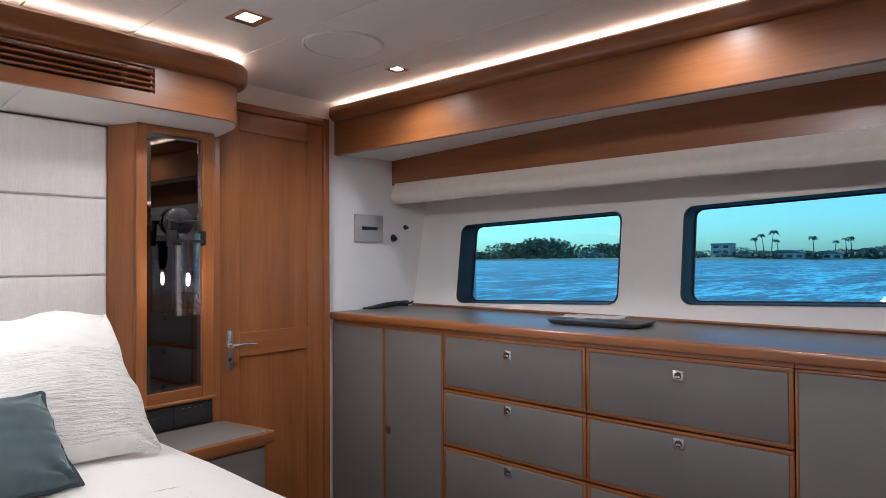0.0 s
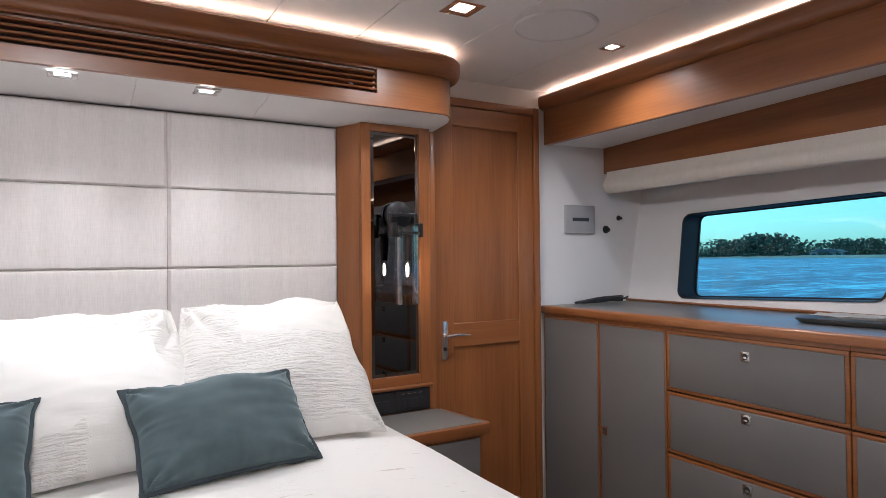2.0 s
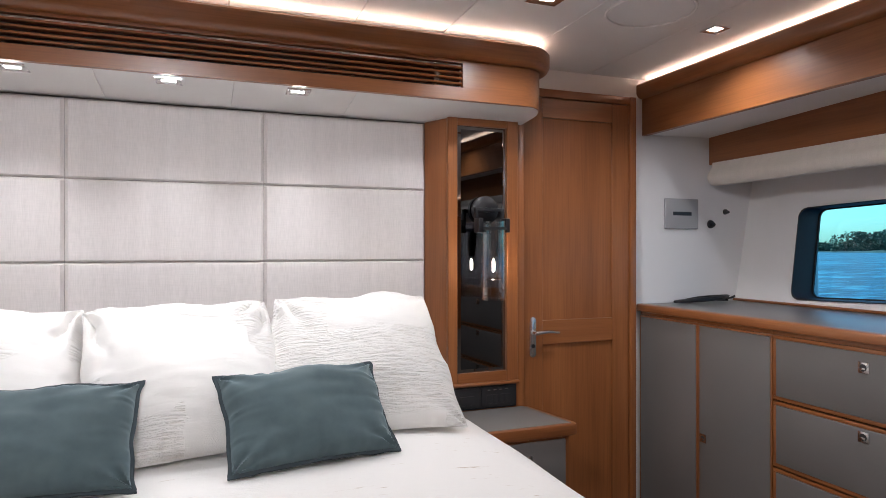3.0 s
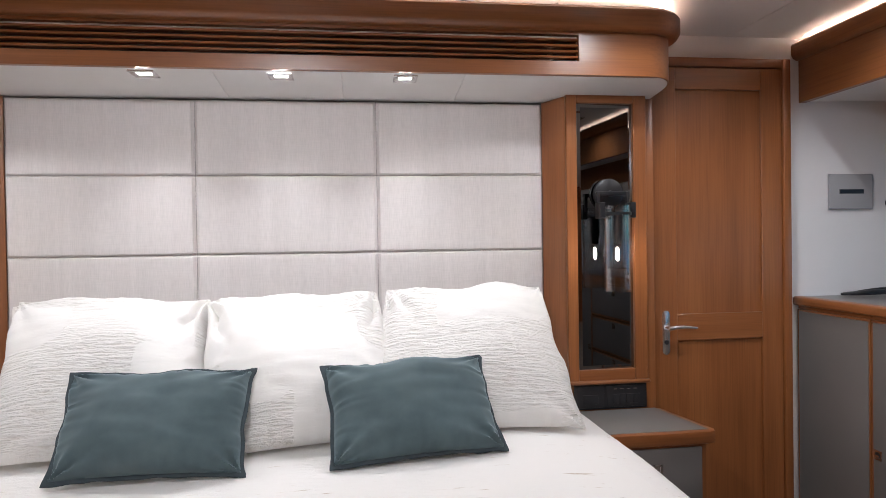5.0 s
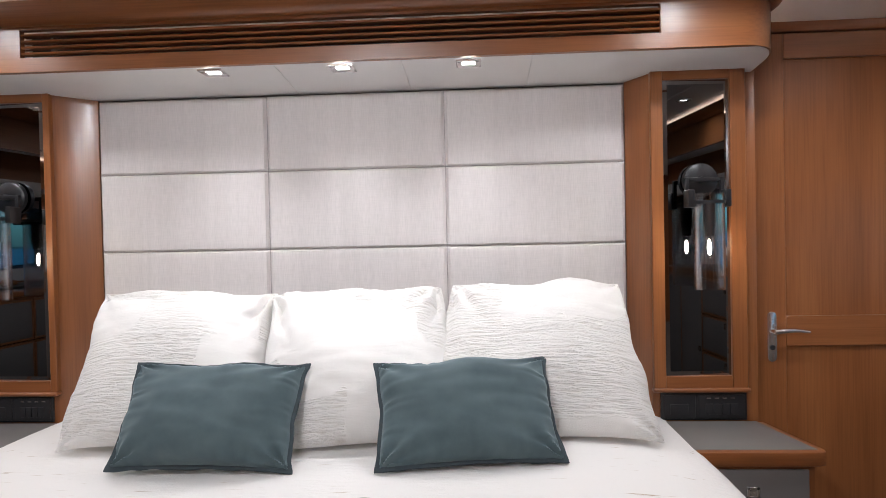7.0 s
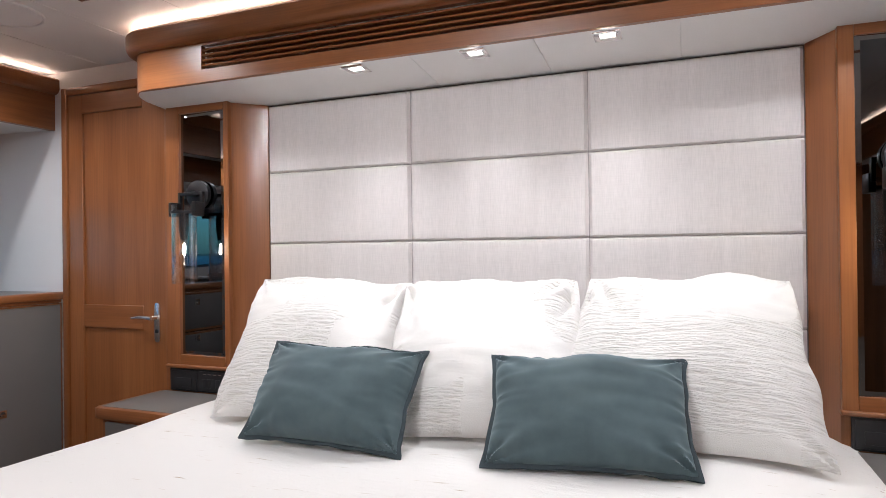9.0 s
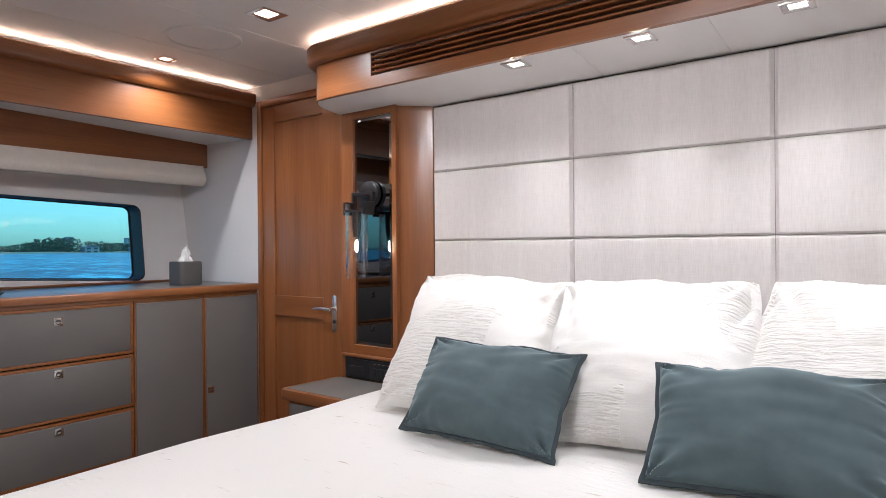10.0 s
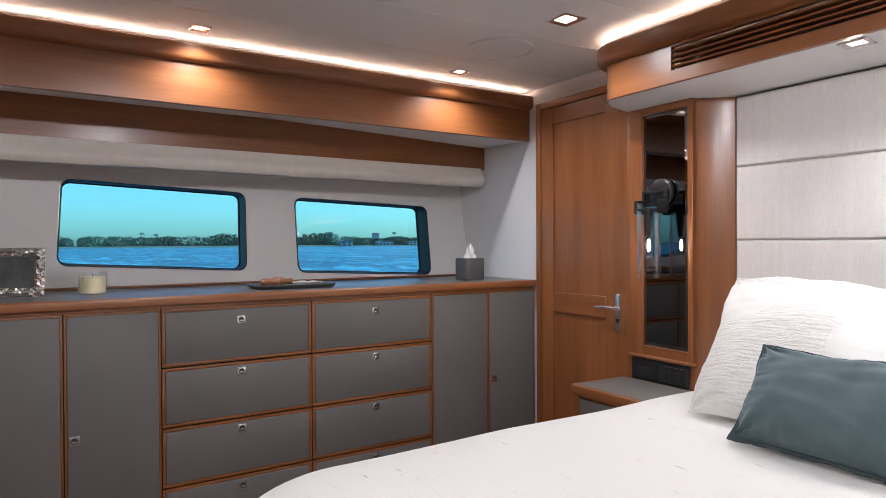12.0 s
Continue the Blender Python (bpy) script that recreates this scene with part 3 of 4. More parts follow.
def band(bm, out, thick, z0, z1):
    """A wall that follows the outline, inwards by thick."""
    n = len(out)
    inner = []
    for i, p in enumerate(out):
        a, b = Vector(out[max(i - 1, 0)]), Vector(out[min(i + 1, n - 1)])
        t = (b - a).normalized()
        inner.append(tuple(Vector(p) + Vector((t.y, -t.x)) * thick))
    rings = [[bm.verts.new((*p, z)) for p in pts] for pts, z in ((out, z0), (out, z1), (inner, z1), (inner, z0))]
    for i in range(n - 1):
        for k in range(4):
            a, b = rings[k], rings[(k + 1) % 4]
            bm.faces.new((a[i], a[i + 1], b[i + 1], b[i]))
    for i in (0, n - 1):
        bm.faces.new([r[i] for r in rings])
    return bm


YB = FRONT - 0.002
XL, XR, YF = -1.405, 1.362, 2.700
GL, GR, GZ0, GZ1 = -1.017, 0.994, 1.924, 2.012
can = thing("canopy", (0, 2.85, 1.86), "cherry canopy over the headboard with rounded corners and an air grille", "canopy", kind="structure")
full = outline(XL, XR, YF, 0.13, YB)
bm = band(bmesh.new(), full, 0.022, 1.878, GZ0)
band(bm, full, 0.022, GZ1, 2.05)
right = [p for p in full if p[0] > GR] + [(GR, YF)]
left = [(GL, YF)] + [p for p in full if p[0] < GL]
band(bm, right, 0.022, GZ0, GZ1)
band(bm, left, 0.022, GZ0, GZ1)
part("fascia", bm, WOOD_X, can)
bm = bmesh.new()
prof = [(0.0, 2.022), (0.018, 2.022), (0.032, 2.031), (0.040, 2.046), (0.040, 2.090), (0.032, 2.099), (0.0, 2.100), (-0.03, 2.100), (-0.03, 2.022)]
rings = []
for off, z in prof:
    rings.append([bm.verts.new((*p, z)) for p in outline(XL - off, XR + off, YF - off, 0.13 + off, YB)])
for k in range(len(rings)):
    a, b = rings[k - 1], rings[k]
    for i in range(len(a) - 1):
        bm.faces.new((a[i], a[i + 1], b[i + 1], b[i]))
part("crown", bm, WOOD_X, can, "rounded cherry crown moulding")
part("grille_back", box((GL - 0.02, YF + 0.085, GZ0 - 0.01), (GR + 0.02, YF + 0.095, GZ1 + 0.01), 0), BLACK, can)
for k in range(4):
    z = GZ0 + 0.0155 + k * 0.0193
    pr = [(YF + 0.0045, z - 0.003), (YF + 0.003, z), (YF + 0.0045, z + 0.003), (YF + 0.010, z + 0.0042), (YF + 0.034, z + 0.0042), (YF + 0.034, z - 0.003), (YF + 0.010, z - 0.0042)]
    part("slat", add_prism(bmesh.new(), pr, GL + 0.001, GR - 0.001, 0, "yzx"), WOOD_X, can)
for gx in (GL + 0.09, 0.0, GR - 0.09):
    part("grille_post", box((gx - 0.010, YF + 0.035, GZ0), (gx + 0.010, YF + 0.042, GZ1), 0.001), GUNMETAL if gx == 0 else CHROME, can)
# white underside in four lengths, falling towards the headboard
SLOPE = 0.10
cuts = [XL, -0.20, 0.205, 0.612, XR]
inner = outline(XL + 0.006, XR - 0.006, YF + 0.006, 0.124, YB)
for a, b in zip(cuts, cuts[1:]):
    pts = [p for p in inner if a <= p[0] <= b]
    g = 0.0004
    if a > XL and b < XR:
        pts = [(b - g, YB), (b - g, YF + 0.006), (a + g, YF + 0.006), (a + g, YB)]
    elif b == XR:
        pts = pts + [(a + g, YF + 0.006), (a + g, YB)]
    else:
        pts = [(b - g, YB), (b - g, YF + 0.006)] + pts
    bm = add_prism(bmesh.new(), pts, 1.880, 1.894, 0.0004)
    for v in bm.verts:
        v.co.z -= SLOPE * (v.co.y - YF)
    part("underside", bm, WHITE, can, "white vinyl underside panel")
bm = band(bmesh.new(), outline(XL - 0.004, XR + 0.004, YF - 0.004, 0.134, YB - 0.02), 0.018, 2.101, 2.104)
tagged(part("cove_light", bm, LED), "warm white led strip lit along the canopy top", "cove light", "cove lights")


# ---- downlights and loudspeakers ----
def downlight(x, y, z, size, label, group):
    d = thing("downlight", (x, y, z), label, "downlight", group)
    h, k = size / 2, size * 0.27
    bm = bmesh.new()
    rings = [[bm.verts.new((x + a * u, y + b * u, zz)) for a, b in ((-1, -1), (1, -1), (1, 1), (-1, 1))] for u, zz in ((h, z + 0.001), (h, z - 0.004), (h * 0.86, z - 0.006), (k, z - 0.001), (k, z + 0.01))]
    for lo, hi in zip(rings, rings[1:]):
        for i in range(4):
            bm.faces.new((lo[i - 1], lo[i], hi[i], hi[i - 1]))
    part("bezel", bm, CHROME, d, "square brushed metal bezel")
    lens = part("lens", box((x - k, y - k, z - 0.0015), (x + k, y + k, z + 0.001), 0), LENS, d, "glowing square lens")
    lens.visible_shadow = False


# the midline pair get fixtures too, though only added as fill
for px, py in CEILING_SPOTS:
    downlight(px, py, CEIL, 0.112 if abs(px) < 1.5 else 0.074, "lit square metal downlight in the white ceiling, the middle two added as fill", "ceiling downlights")
for px in SOFFIT_SPOTS:
    downlight(px, 2.765, 1.8735, 0.078, "small lit square downlight under the canopy", "canopy downlights")
for px, py in ((1.513, 2.315), (-1.688, 2.417)):
    sp = thing("ceiling_speaker", (px, py, CEIL - 0.006), "round white flush loudspeaker in the ceiling", "loudspeaker", "ceiling loudspeakers")
    bm = add_lathe(bmesh.new(), (px, py, CEIL), [(0.150, 0.0), (0.149, -0.006), (0.146, -0.008), (0.142, -0.006), (0.141, -0.0005)], 48)
    part("rim", bm, WHITE, sp)
    bm = bmesh.new()
    add_tube(bm, (px, py, CEIL + 0.001), (px, py, CEIL - 0.004), 0.137, n=48)
    part("cover", bm, HULLGREY, sp, "pale grey perforated cover")


# ---- bed ----
def bedding(name, color, crinkle, slub):
    """Cream matelasse: puckered bands, fine weave, scattered tan slub threads."""
    m, t, p = nodes_of(name)
    weave = mapped(t, (420, 420, 420), detail=2.0)
    puck = mapped(t, (20, 60, 115), detail=4.0, rough=0.6)
    zone = ramp(t, mapped(t, (3.2, 2.2, 4.6), detail=1.0), [(0.46, (0, 0, 0)), (0.54, (1, 1, 1))])
    fl = ramp(t, mapped(t, (7, 70, 70), detail=3.0, rough=0.65), [(0.25, (0.60, 0.50, 0.40)), (0.34, (1, 1, 1))])
    base = t.nodes.new("ShaderNodeRGB")
    base.outputs[0].default_value = (*color, 1)
    t.links.new(mixed(t, base.outputs[0], fl, slub), p.inputs["Base Color"])
    p.inputs["Roughness"].default_value = 0.92
    mul, add, sc = (t.nodes.new("ShaderNodeMath") for _ in range(3))
    mul.operation, sc.operation = "MULTIPLY", "MULTIPLY"
    t.links.new(puck, mul.inputs[0])
    t.links.new(zone, mul.inputs[1])
    t.links.new(weave, sc.inputs[0])
    sc.inputs[1].default_value = 0.12
    t.links.new(mul.outputs[0], add.inputs[0])
    t.links.new(sc.outputs[0], add.inputs[1])
    bumped(t, p, add.outputs[0], crinkle, 0.009)
    return m


def matelasse():
    """Pillow cloth: square patches of close horizontal crinkles between smooth ones."""
    m, t, p = nodes_of("cream_matelasse")
    fine = mapped(t, (520, 520, 1), detail=2.0, space="UV")
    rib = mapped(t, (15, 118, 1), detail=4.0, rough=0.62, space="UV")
    co, mp, vo = (t.nodes.new("ShaderNode" + k) for k in ("TexCoord", "Mapping", "TexVoronoi"))
    mp.inputs["Scale"].default_value, mp.inputs["Location"].default_value = (5.2, 6.4, 1), (0.4, 0.15, 0)
    vo.voronoi_dimensions, vo.distance, vo.inputs["Randomness"].default_value = "2D", "CHEBYCHEV", 0.45
    vo.inputs["Scale"].default_value = 1.0
    t.links.new(co.outputs["UV"], mp.inputs["Vector"])
    t.links.new(mp.outputs[0], vo.inputs["Vector"])
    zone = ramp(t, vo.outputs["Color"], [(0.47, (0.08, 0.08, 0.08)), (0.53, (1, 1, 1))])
    # crease shade put into the colour: rib hollows are a darker beige
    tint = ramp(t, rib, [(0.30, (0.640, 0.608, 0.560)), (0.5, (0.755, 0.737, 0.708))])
    base = t.nodes.new("ShaderNodeRGB")
    base.outputs[0].default_value = (0.755, 0.737, 0.708, 1)
    mix = t.nodes.new("ShaderNodeMix")
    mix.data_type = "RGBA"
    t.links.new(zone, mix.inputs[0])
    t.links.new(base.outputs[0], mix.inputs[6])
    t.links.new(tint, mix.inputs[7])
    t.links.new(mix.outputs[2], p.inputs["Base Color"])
    p.inputs["Roughness"].default_value = 0.92
    mul, add, sc = (t.nodes.new("ShaderNodeMath") for _ in range(3))
    mul.operation, sc.operation = "MULTIPLY", "MULTIPLY"
    t.links.new(rib, mul.inputs[0])
    t.links.new(zone, mul.inputs[1])
    t.links.new(fine, sc.inputs[0])
    sc.inputs[1].default_value = 0.10
    t.links.new(mul.outputs[0], add.inputs[0])
    t.links.new(sc.outputs[0], add.inputs[1])
    bumped(t, p, add.outputs[0], 1.0, 0.013)
    return m


PILLOWCLOTH = matelasse()
COVERCLOTH = bedding("cream_coverlet_cloth", (0.73, 0.71, 0.685), 0.5, 1.0)


def velvet():
    m, t, p = nodes_of("teal_velvet")
    cl = mapped(t, (9, 9, 9), detail=6.0, rough=0.55)
    fine = mapped(t, (500, 500, 500), detail=2.0)
    col = ramp(t, cl, [(0.34, (0.050, 0.078, 0.087)), (0.5, (0.063, 0.096, 0.106)), (0.66, (0.077, 0.113, 0.122))])
    t.links.new(col, p.inputs["Base Color"])
    p.inputs["Roughness"].default_value = 0.85
    p.inputs["Sheen Weight"].default_value, p.inputs["Sheen Roughness"].default_value = 0.5, 0.4
    p.inputs["Sheen Tint"].default_value = (0.50, 0.62, 0.66, 1)
    bumped(t, p, fine, 0.15, 0.001)
    return m


VELVET = velvet()
PIPING = plain("dark_teal_flange", (0.038, 0.053, 0.061), 0.9, vary=0.12, grain=300, bump=0.2)
TOP_Z = 0.745
bed = thing("bed", (-0.02, 2.0, 0.0), "wide berth with a mattress on a built-in base", "bed")
part("base", box((-1.0, 1.12, 0.0), (0.96, 2.99, 0.36), 0.02), WOOD_X, bed)
part("mattress", box((-1.03, 1.10, 0.36), (0.98, 2.985, 0.655), 0.05, 4), WALLWHITE, bed)


def cover_plan(grow):
    """Plan of the coverlet with rounded foot corners."""
    x0, x1, y0, y1, r = -1.110 + grow, 1.090 - grow, 0.98 + grow, 2.985, max(0.42 - grow, 0.06)
    pts = [(x1, y1 - (y1 - y0 - r) * k / 14) for k in range(14)]
    pts += [(x1 - r + r * math.cos(-a * math.pi / 32), y0 + r + r * math.sin(-a * math.pi / 32)) for a in range(17)]
    pts += [(x1 - r - (x1 - x0 - 2 * r) * k / 16, y0) for k in range(1, 16)]
    pts += [(x0 + r - r * math.sin(a * math.pi / 32), y0 + r - r * math.cos(a * math.pi / 32)) for a in range(17)]
    pts += [(x0, y0 + r + (y1 - y0 - r) * k / 14) for k in range(1, 15)]
    return pts


bm = bmesh.new()
levels = [(0.03, 0.10), (0.015, 0.30), (0.0, 0.50), (0.0, 0.60), (0.006, 0.645), (0.022, 0.676), (0.05, 0.695), (0.09, 0.708)]
levels += [(0.14, 0.720), (0.20, 0.730), (0.27, 0.738), (0.34, 0.743)] + [(0.41 + 0.065 * k, 0.745) for k in range(9)]
rows = []
for g, z in levels:
    row = []
    for i, (x, y) in enumerate(cover_plan(g)):
        f = noise.noise(Vector((x * 2.3, y * 2.3, 4.0))) * 0.008 + noise.noise(Vector((x * 7, y * 7, 9.0))) * 0.0025
        d = 0.0
        if z < 0.62:
            d = (0.62 - z) * 0.05 * math.sin(i * 1.7 + 2 * noise.noise(Vector((i * 0.3, 0, 0))))
        c = Vector((-0.02 - x, 2.0 - y, 0)).normalized() if d else Vector()
        row.append(bm.verts.new((x + c.x * d, min(y + c.y * d, 2.985), z + (f if z > 0.6 else 0))))
    rows.append(row)
for a, b in zip(rows, rows[1:]):
    for i in range(len(a) - 1):
        bm.faces.new((a[i], a[i + 1], b[i + 1], b[i]))
tip = rows[-1]
for i in range(len(tip) // 2 - 1):
    bm.faces.new((tip[i], tip[i + 1], tip[-i - 2], tip[-i - 1]))
tagged(part("coverlet", bm, COVERCLOTH), "smooth cream coverlet with fine tan slubs spread over the bed", "bedspread")


def cushion(w, h, t, seed, m, wrinkle=0.010, pinch=0.05, n=64, flange=0.0, taper=0.0, skew=0.0, sag=0.02, blunt=0.03, gather=(), puff=0.55, heavy=0.0, back=0.45, droop=0.0, edge=2.5):
    """A filled cover: swollen in the middle, thin at the seams, drawn out at the corners. Returns cover and flange."""
    bm = bmesh.new()
    uv = bm.loops.layers.uv.new("cloth")
    flat = {}
    us = [math.sin(math.pi / 2 * (-1 + 2 * i / n)) * 0.4 + (-1 + 2 * i / n) * 0.6 for i in range(n + 1)]
    front_, back_ = {}, {}

    def rim(u, v):
        x = w / 2 * u * (1 - pinch * (1 - v * v) * abs(u) ** 3) * (1 - taper * v) + skew * v
        y = h / 2 * v * (1 - pinch * (1 - u * u) * abs(v) ** 3)
        y += sag * noise.noise(Vector((u * 1.6, v * 0.7, seed + 2))) * (v + 1) / 2
        if v < 0:
            y -= droop * abs(u) ** 5 * abs(v) ** 3
        c = (abs(u) * abs(v)) ** (12 if blunt < 0 else 3)
        c *= 1 if v > 0 or blunt < 0 else 0.15
        x, y = x * (1 - blunt * c), y * (1 - blunt * c)
        x += 0.5 * sag * noise.noise(Vector((u * 0.7, v * 2.0, seed + 9))) * abs(u)
        return x, y
    for i, u in enumerate(us):
        for j, v in enumerate(us):
            x, y = rim(u, v)
            sw = ((1 - abs(u) ** edge) * (1 - abs(v) ** edge)) ** puff * (1 - heavy * v)
            f = noise.noise(Vector((x * 5.0, y * 5.0, seed))) * wrinkle * 2.2 * sw
            ang = math.atan2(abs(v) - 1, abs(u) - 1)
            rad = math.hypot(abs(u) - 1, abs(v) - 1)
            side = seed + (3 if u > 0 else 0) + (7 if v > 0 else 0)
            f += math.sin(ang * 9 + side) * wrinkle * 1.5 * math.exp(-rad * 3.4) * sw ** 0.35
            k = noise.noise(Vector((u * 3.1, v * 3.1, seed + 20)))
            f += math.sin(u * 34 + 5 * noise.noise(Vector((u * 4, v, seed)))) * wrinkle * (0.35 + 0.5 * k) * math.exp((abs(v) - 1) * 8) * sw ** 0.3
            f += math.sin(v * 26 + 5 * noise.noise(Vector((u, v * 4, seed)))) * wrinkle * (0.35 + 0.5 * k) * math.exp((abs(u) - 1) * 8) * sw ** 0.3
            f += noise.noise(Vector((x * 14, y * 30, seed + 5))) * wrinkle * 0.35 * sw
            for tied in gather:
                # folds that run down and inwards from a tied upper corner
                gx, gy = (1 - tied * u) * w / 2, (1 - v) * h / 2
                g = math.exp(-(gx / 0.085) ** 2 - (gy / 0.19) ** 2) * min(1.0, gx * 25) * min(1.0, gy * 12)
                f += 0.080 * g * (abs(math.sin(math.atan2(gx, gy + 0.03) * 6.5 + side + 0.8 * noise.noise(Vector((u * 5, v * 5, seed))))) - 0.55)
            on_rim = i in (0, n) or j in (0, n)
            co = Vector((x, y, t / 2 * sw + f * (not on_rim)))
            a = bm.verts.new(m @ co)
            front_[i, j] = a
            back_[i, j] = a if on_rim else bm.verts.new(m @ Vector((x, y, -t / 2 * sw * back)))
            flat[a] = flat[back_[i, j]] = (x + seed * 0.37, y + seed * 0.21)
    for g in (front_, back_):
        for i in range(n):
            for j in range(n):
                face = bm.faces.new((g[i, j], g[i + 1, j], g[i + 1, j + 1], g[i, j + 1]))
                for lp in face.loops:
                    lp[uv].uv = flat[lp.vert]
    edge_bm = None
    if flange:
        edge_bm = bmesh.new()
        order = [(i, 0) for i in range(n)] + [(n, j) for j in range(n)] + [(i, n) for i in range(n, 0, -1)] + [(0, j) for j in range(n, 0, -1)]
        inv = m.inverted()
        loops = [[] for _ in range(6)]
        for k, key in enumerate(order):
            p = inv @ front_[key].co
            u, v = us[key[0]], us[key[1]]
            ou = Vector((math.copysign(1, u) if key[0] in (0, n) else 0, math.copysign(1, v) if key[1] in (0, n) else 0, 0))
            wob = 0.007 * noise.noise(Vector((p.x * 15, p.y * 15, seed))) + 0.003 * noise.noise(Vector((p.x * 45, p.y * 45, seed)))
            wide = flange * (1 + 0.35 * noise.noise(Vector((p.x * 22, p.y * 22, seed + 4))))
            for l, (o, zz) in enumerate(((-0.003, 0.003), (wide * 0.5, 0.0045), (wide, 0.003), (wide, -0.003), (wide * 0.5, -0.0045), (-0.003, -0.003))):
                loops[l].append(edge_bm.verts.new(m @ (p + ou * o + Vector((0, 0, zz + wob * max(o, 0) / flange)))))
        for l in range(6):
            a, b = loops[l], loops[(l + 1) % 6]
            for k in range(len(a)):
                edge_bm.faces.new((a[k - 1], a[k], b[k], b[k - 1]))
    return bm, edge_bm


def rests(x, y, z, lean, yaw=0.0, roll=0.0):
    """A cushion's pose: its height leans back from the level by lean degrees."""
    return pose(x, y, z, 0, 0, yaw) @ pose(0, 0, 0, lean) @ pose(0, 0, 0, 0, 0, roll)


PILLOWS = ((-0.489, 2.621, 0.965, 0.568, 0.531, 50.7, 7.4, -2.4, -0.009, -0.013),
           (0.066, 2.625, 0.962, 0.550, 0.525, 49.5, 7.8, 1.3, -0.02, 0.0),
           (0.594, 2.689, 0.968, 0.633, 0.521, 53.5, -2.5, 0.6, 0.132, 0.016))
for k, (x, y, z, w, h, lean, yaw, roll, taper, skew) in enumerate(PILLOWS):
    bm, _ = cushion(w, h, 0.205, 3.1 + k * 7, rests(x, y, z - 0.006, lean, yaw, roll), 0.012, 0.022, taper=taper, skew=skew, sag=0.034, blunt=(0.045, 0.045, 0.015)[k], droop=0.015, edge=2.0, gather=((1,), (-1, 1), (-1,))[k], puff=0.56, heavy=0.3)
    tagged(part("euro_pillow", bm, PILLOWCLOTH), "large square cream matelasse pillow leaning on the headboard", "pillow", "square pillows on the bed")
bm, _ = cushion(0.62, 0.40, 0.12, 40.0, rests(-0.600, 2.905, 0.935, 80), 0.006, 0.03)
tagged(part("sleeping_pillow", bm, PILLOWCLOTH), "plain white sleeping pillow hidden behind a square pillow", "pillow")

for x, y, z, w, h, lean, yaw, roll, taper, seed in ((-0.271, 2.362, 0.871, 0.453, 0.280, 52.3, 4.1, -2.1, -0.018, 2.0), (0.394, 2.416, 0.865, 0.466, 0.298, 44.9, 9.2, -0.3, -0.006, 11.0)):
    cv, fl = cushion(w, h, 0.185, seed, rests(x, y, z, lean, yaw, roll), 0.016, 0.05, flange=0.0085, taper=taper, sag=0.014, blunt=-0.015, puff=0.50, heavy=0.08, back=0.25)
    c = part("cover", cv, VELVET)
    e = thing("lumbar_cushion", (x, y, TOP_Z), "small oblong teal velvet cushion with a dark flanged edge", "cushion", "teal cushions on the bed")
    c.parent, c.location = e, -e.location
    part("flange", fl, PIPING, e, "dark teal flanged seam")


# ---- wall lamps on the mirrors ----
FILAMENT = glowing("bulb_filament", (1.0, 0.86, 0.66), BULB)


def sconce(s, x):
    y, z = 2.902, 1.494
    gx, gy = x, 2.812
    w = thing("wall_lamp", (x, y, 1.49), "dark metal wall lamp with a clear glass cylinder and lit bulb", "wall lamp", "bedside wall lamps")
    bm = bmesh.new()
    add_tube(bm, (x, y - 0.0005, z), (x, y - 0.018, z), 0.056, n=32)
    add_tube(bm, (x, y - 0.018, z), (x, y - 0.022, z), 0.054, 0.048, n=32)
    part("backplate", bm, BRONZE, w)
    bm = bmesh.new()
    add_tube(bm, (x, y - 0.02, z), (x, y - 0.05, z), 0.011, n=14)
    add_box(bm, (x - 0.062, y - 0.056, z - 0.008), (x + 0.062, y - 0.044, z + 0.006), 0.002)
    part("crossbar", bm, BRONZE, w)
    for a in (-1, 1):
        bm = bmesh.new()
        add_box(bm, (x + a * 0.062, y - 0.058, z - 0.062), (x + a * 0.050, y - 0.042, z + 0.006), 0.002)
        add_box(bm, (x + a * 0.067, gy - 0.012, z - 0.092), (x + a * 0.047, gy + 0.040, z - 0.036), 0.003)
        part("arm", bm, BRONZE, w)
    bm = bmesh.new()
    add_lathe(bm, (gx, gy, z - 0.082), [(0.050, 0.0), (0.050, 0.010), (0.0475, 0.010), (0.0475, 0.0), (0.050, 0.0)], 32)
    add_box(bm, (gx - 0.043, gy - 0.005, z - 0.08), (gx + 0.043, gy + 0.005, z - 0.074), 0.001)
    part("ring", bm, BRONZE, w)
    bm = bmesh.new()
    add_tube(bm, (gx, gy, z - 0.078), (gx, gy, z - 0.155), 0.019, n=20)
    add_tube(bm, (gx, gy, z - 0.155), (gx, gy, z - 0.185), 0.016, 0.014, n=20)
    part("socket", bm, BRONZE, w)
    bm = add_lathe(bmesh.new(), (gx, gy, 0.0), [(0.047, z - 0.048), (0.047, z - 0.354), (0.0435, z - 0.354), (0.0435, z - 0.048), (0.047, z - 0.048)], 36)
    g = part("glass_cylinder", bm, GLASS, w, "open clear glass cylinder")
    g.visible_shadow = False
    prof = [(0.010, 0.0), (0.0115, -0.012), (0.0145, -0.035), (0.0150, -0.060), (0.0125, -0.085), (0.006, -0.098), (0.0008, -0.101)]
    b = part("bulb", add_lathe(bmesh.new(), (gx, gy, z - 0.183), prof, 20), GLASS, w, "clear tubular bulb")
    b.visible_shadow = False
    part("filament", add_lathe(bmesh.new(), (gx, gy, z - 0.197), [(0.0008, 0.0), (0.004, -0.006), (0.0058, -0.024), (0.0045, -0.042), (0.0008, -0.048)], 12), FILAMENT, b, "glowing filament")


sconce(1, 1.168)
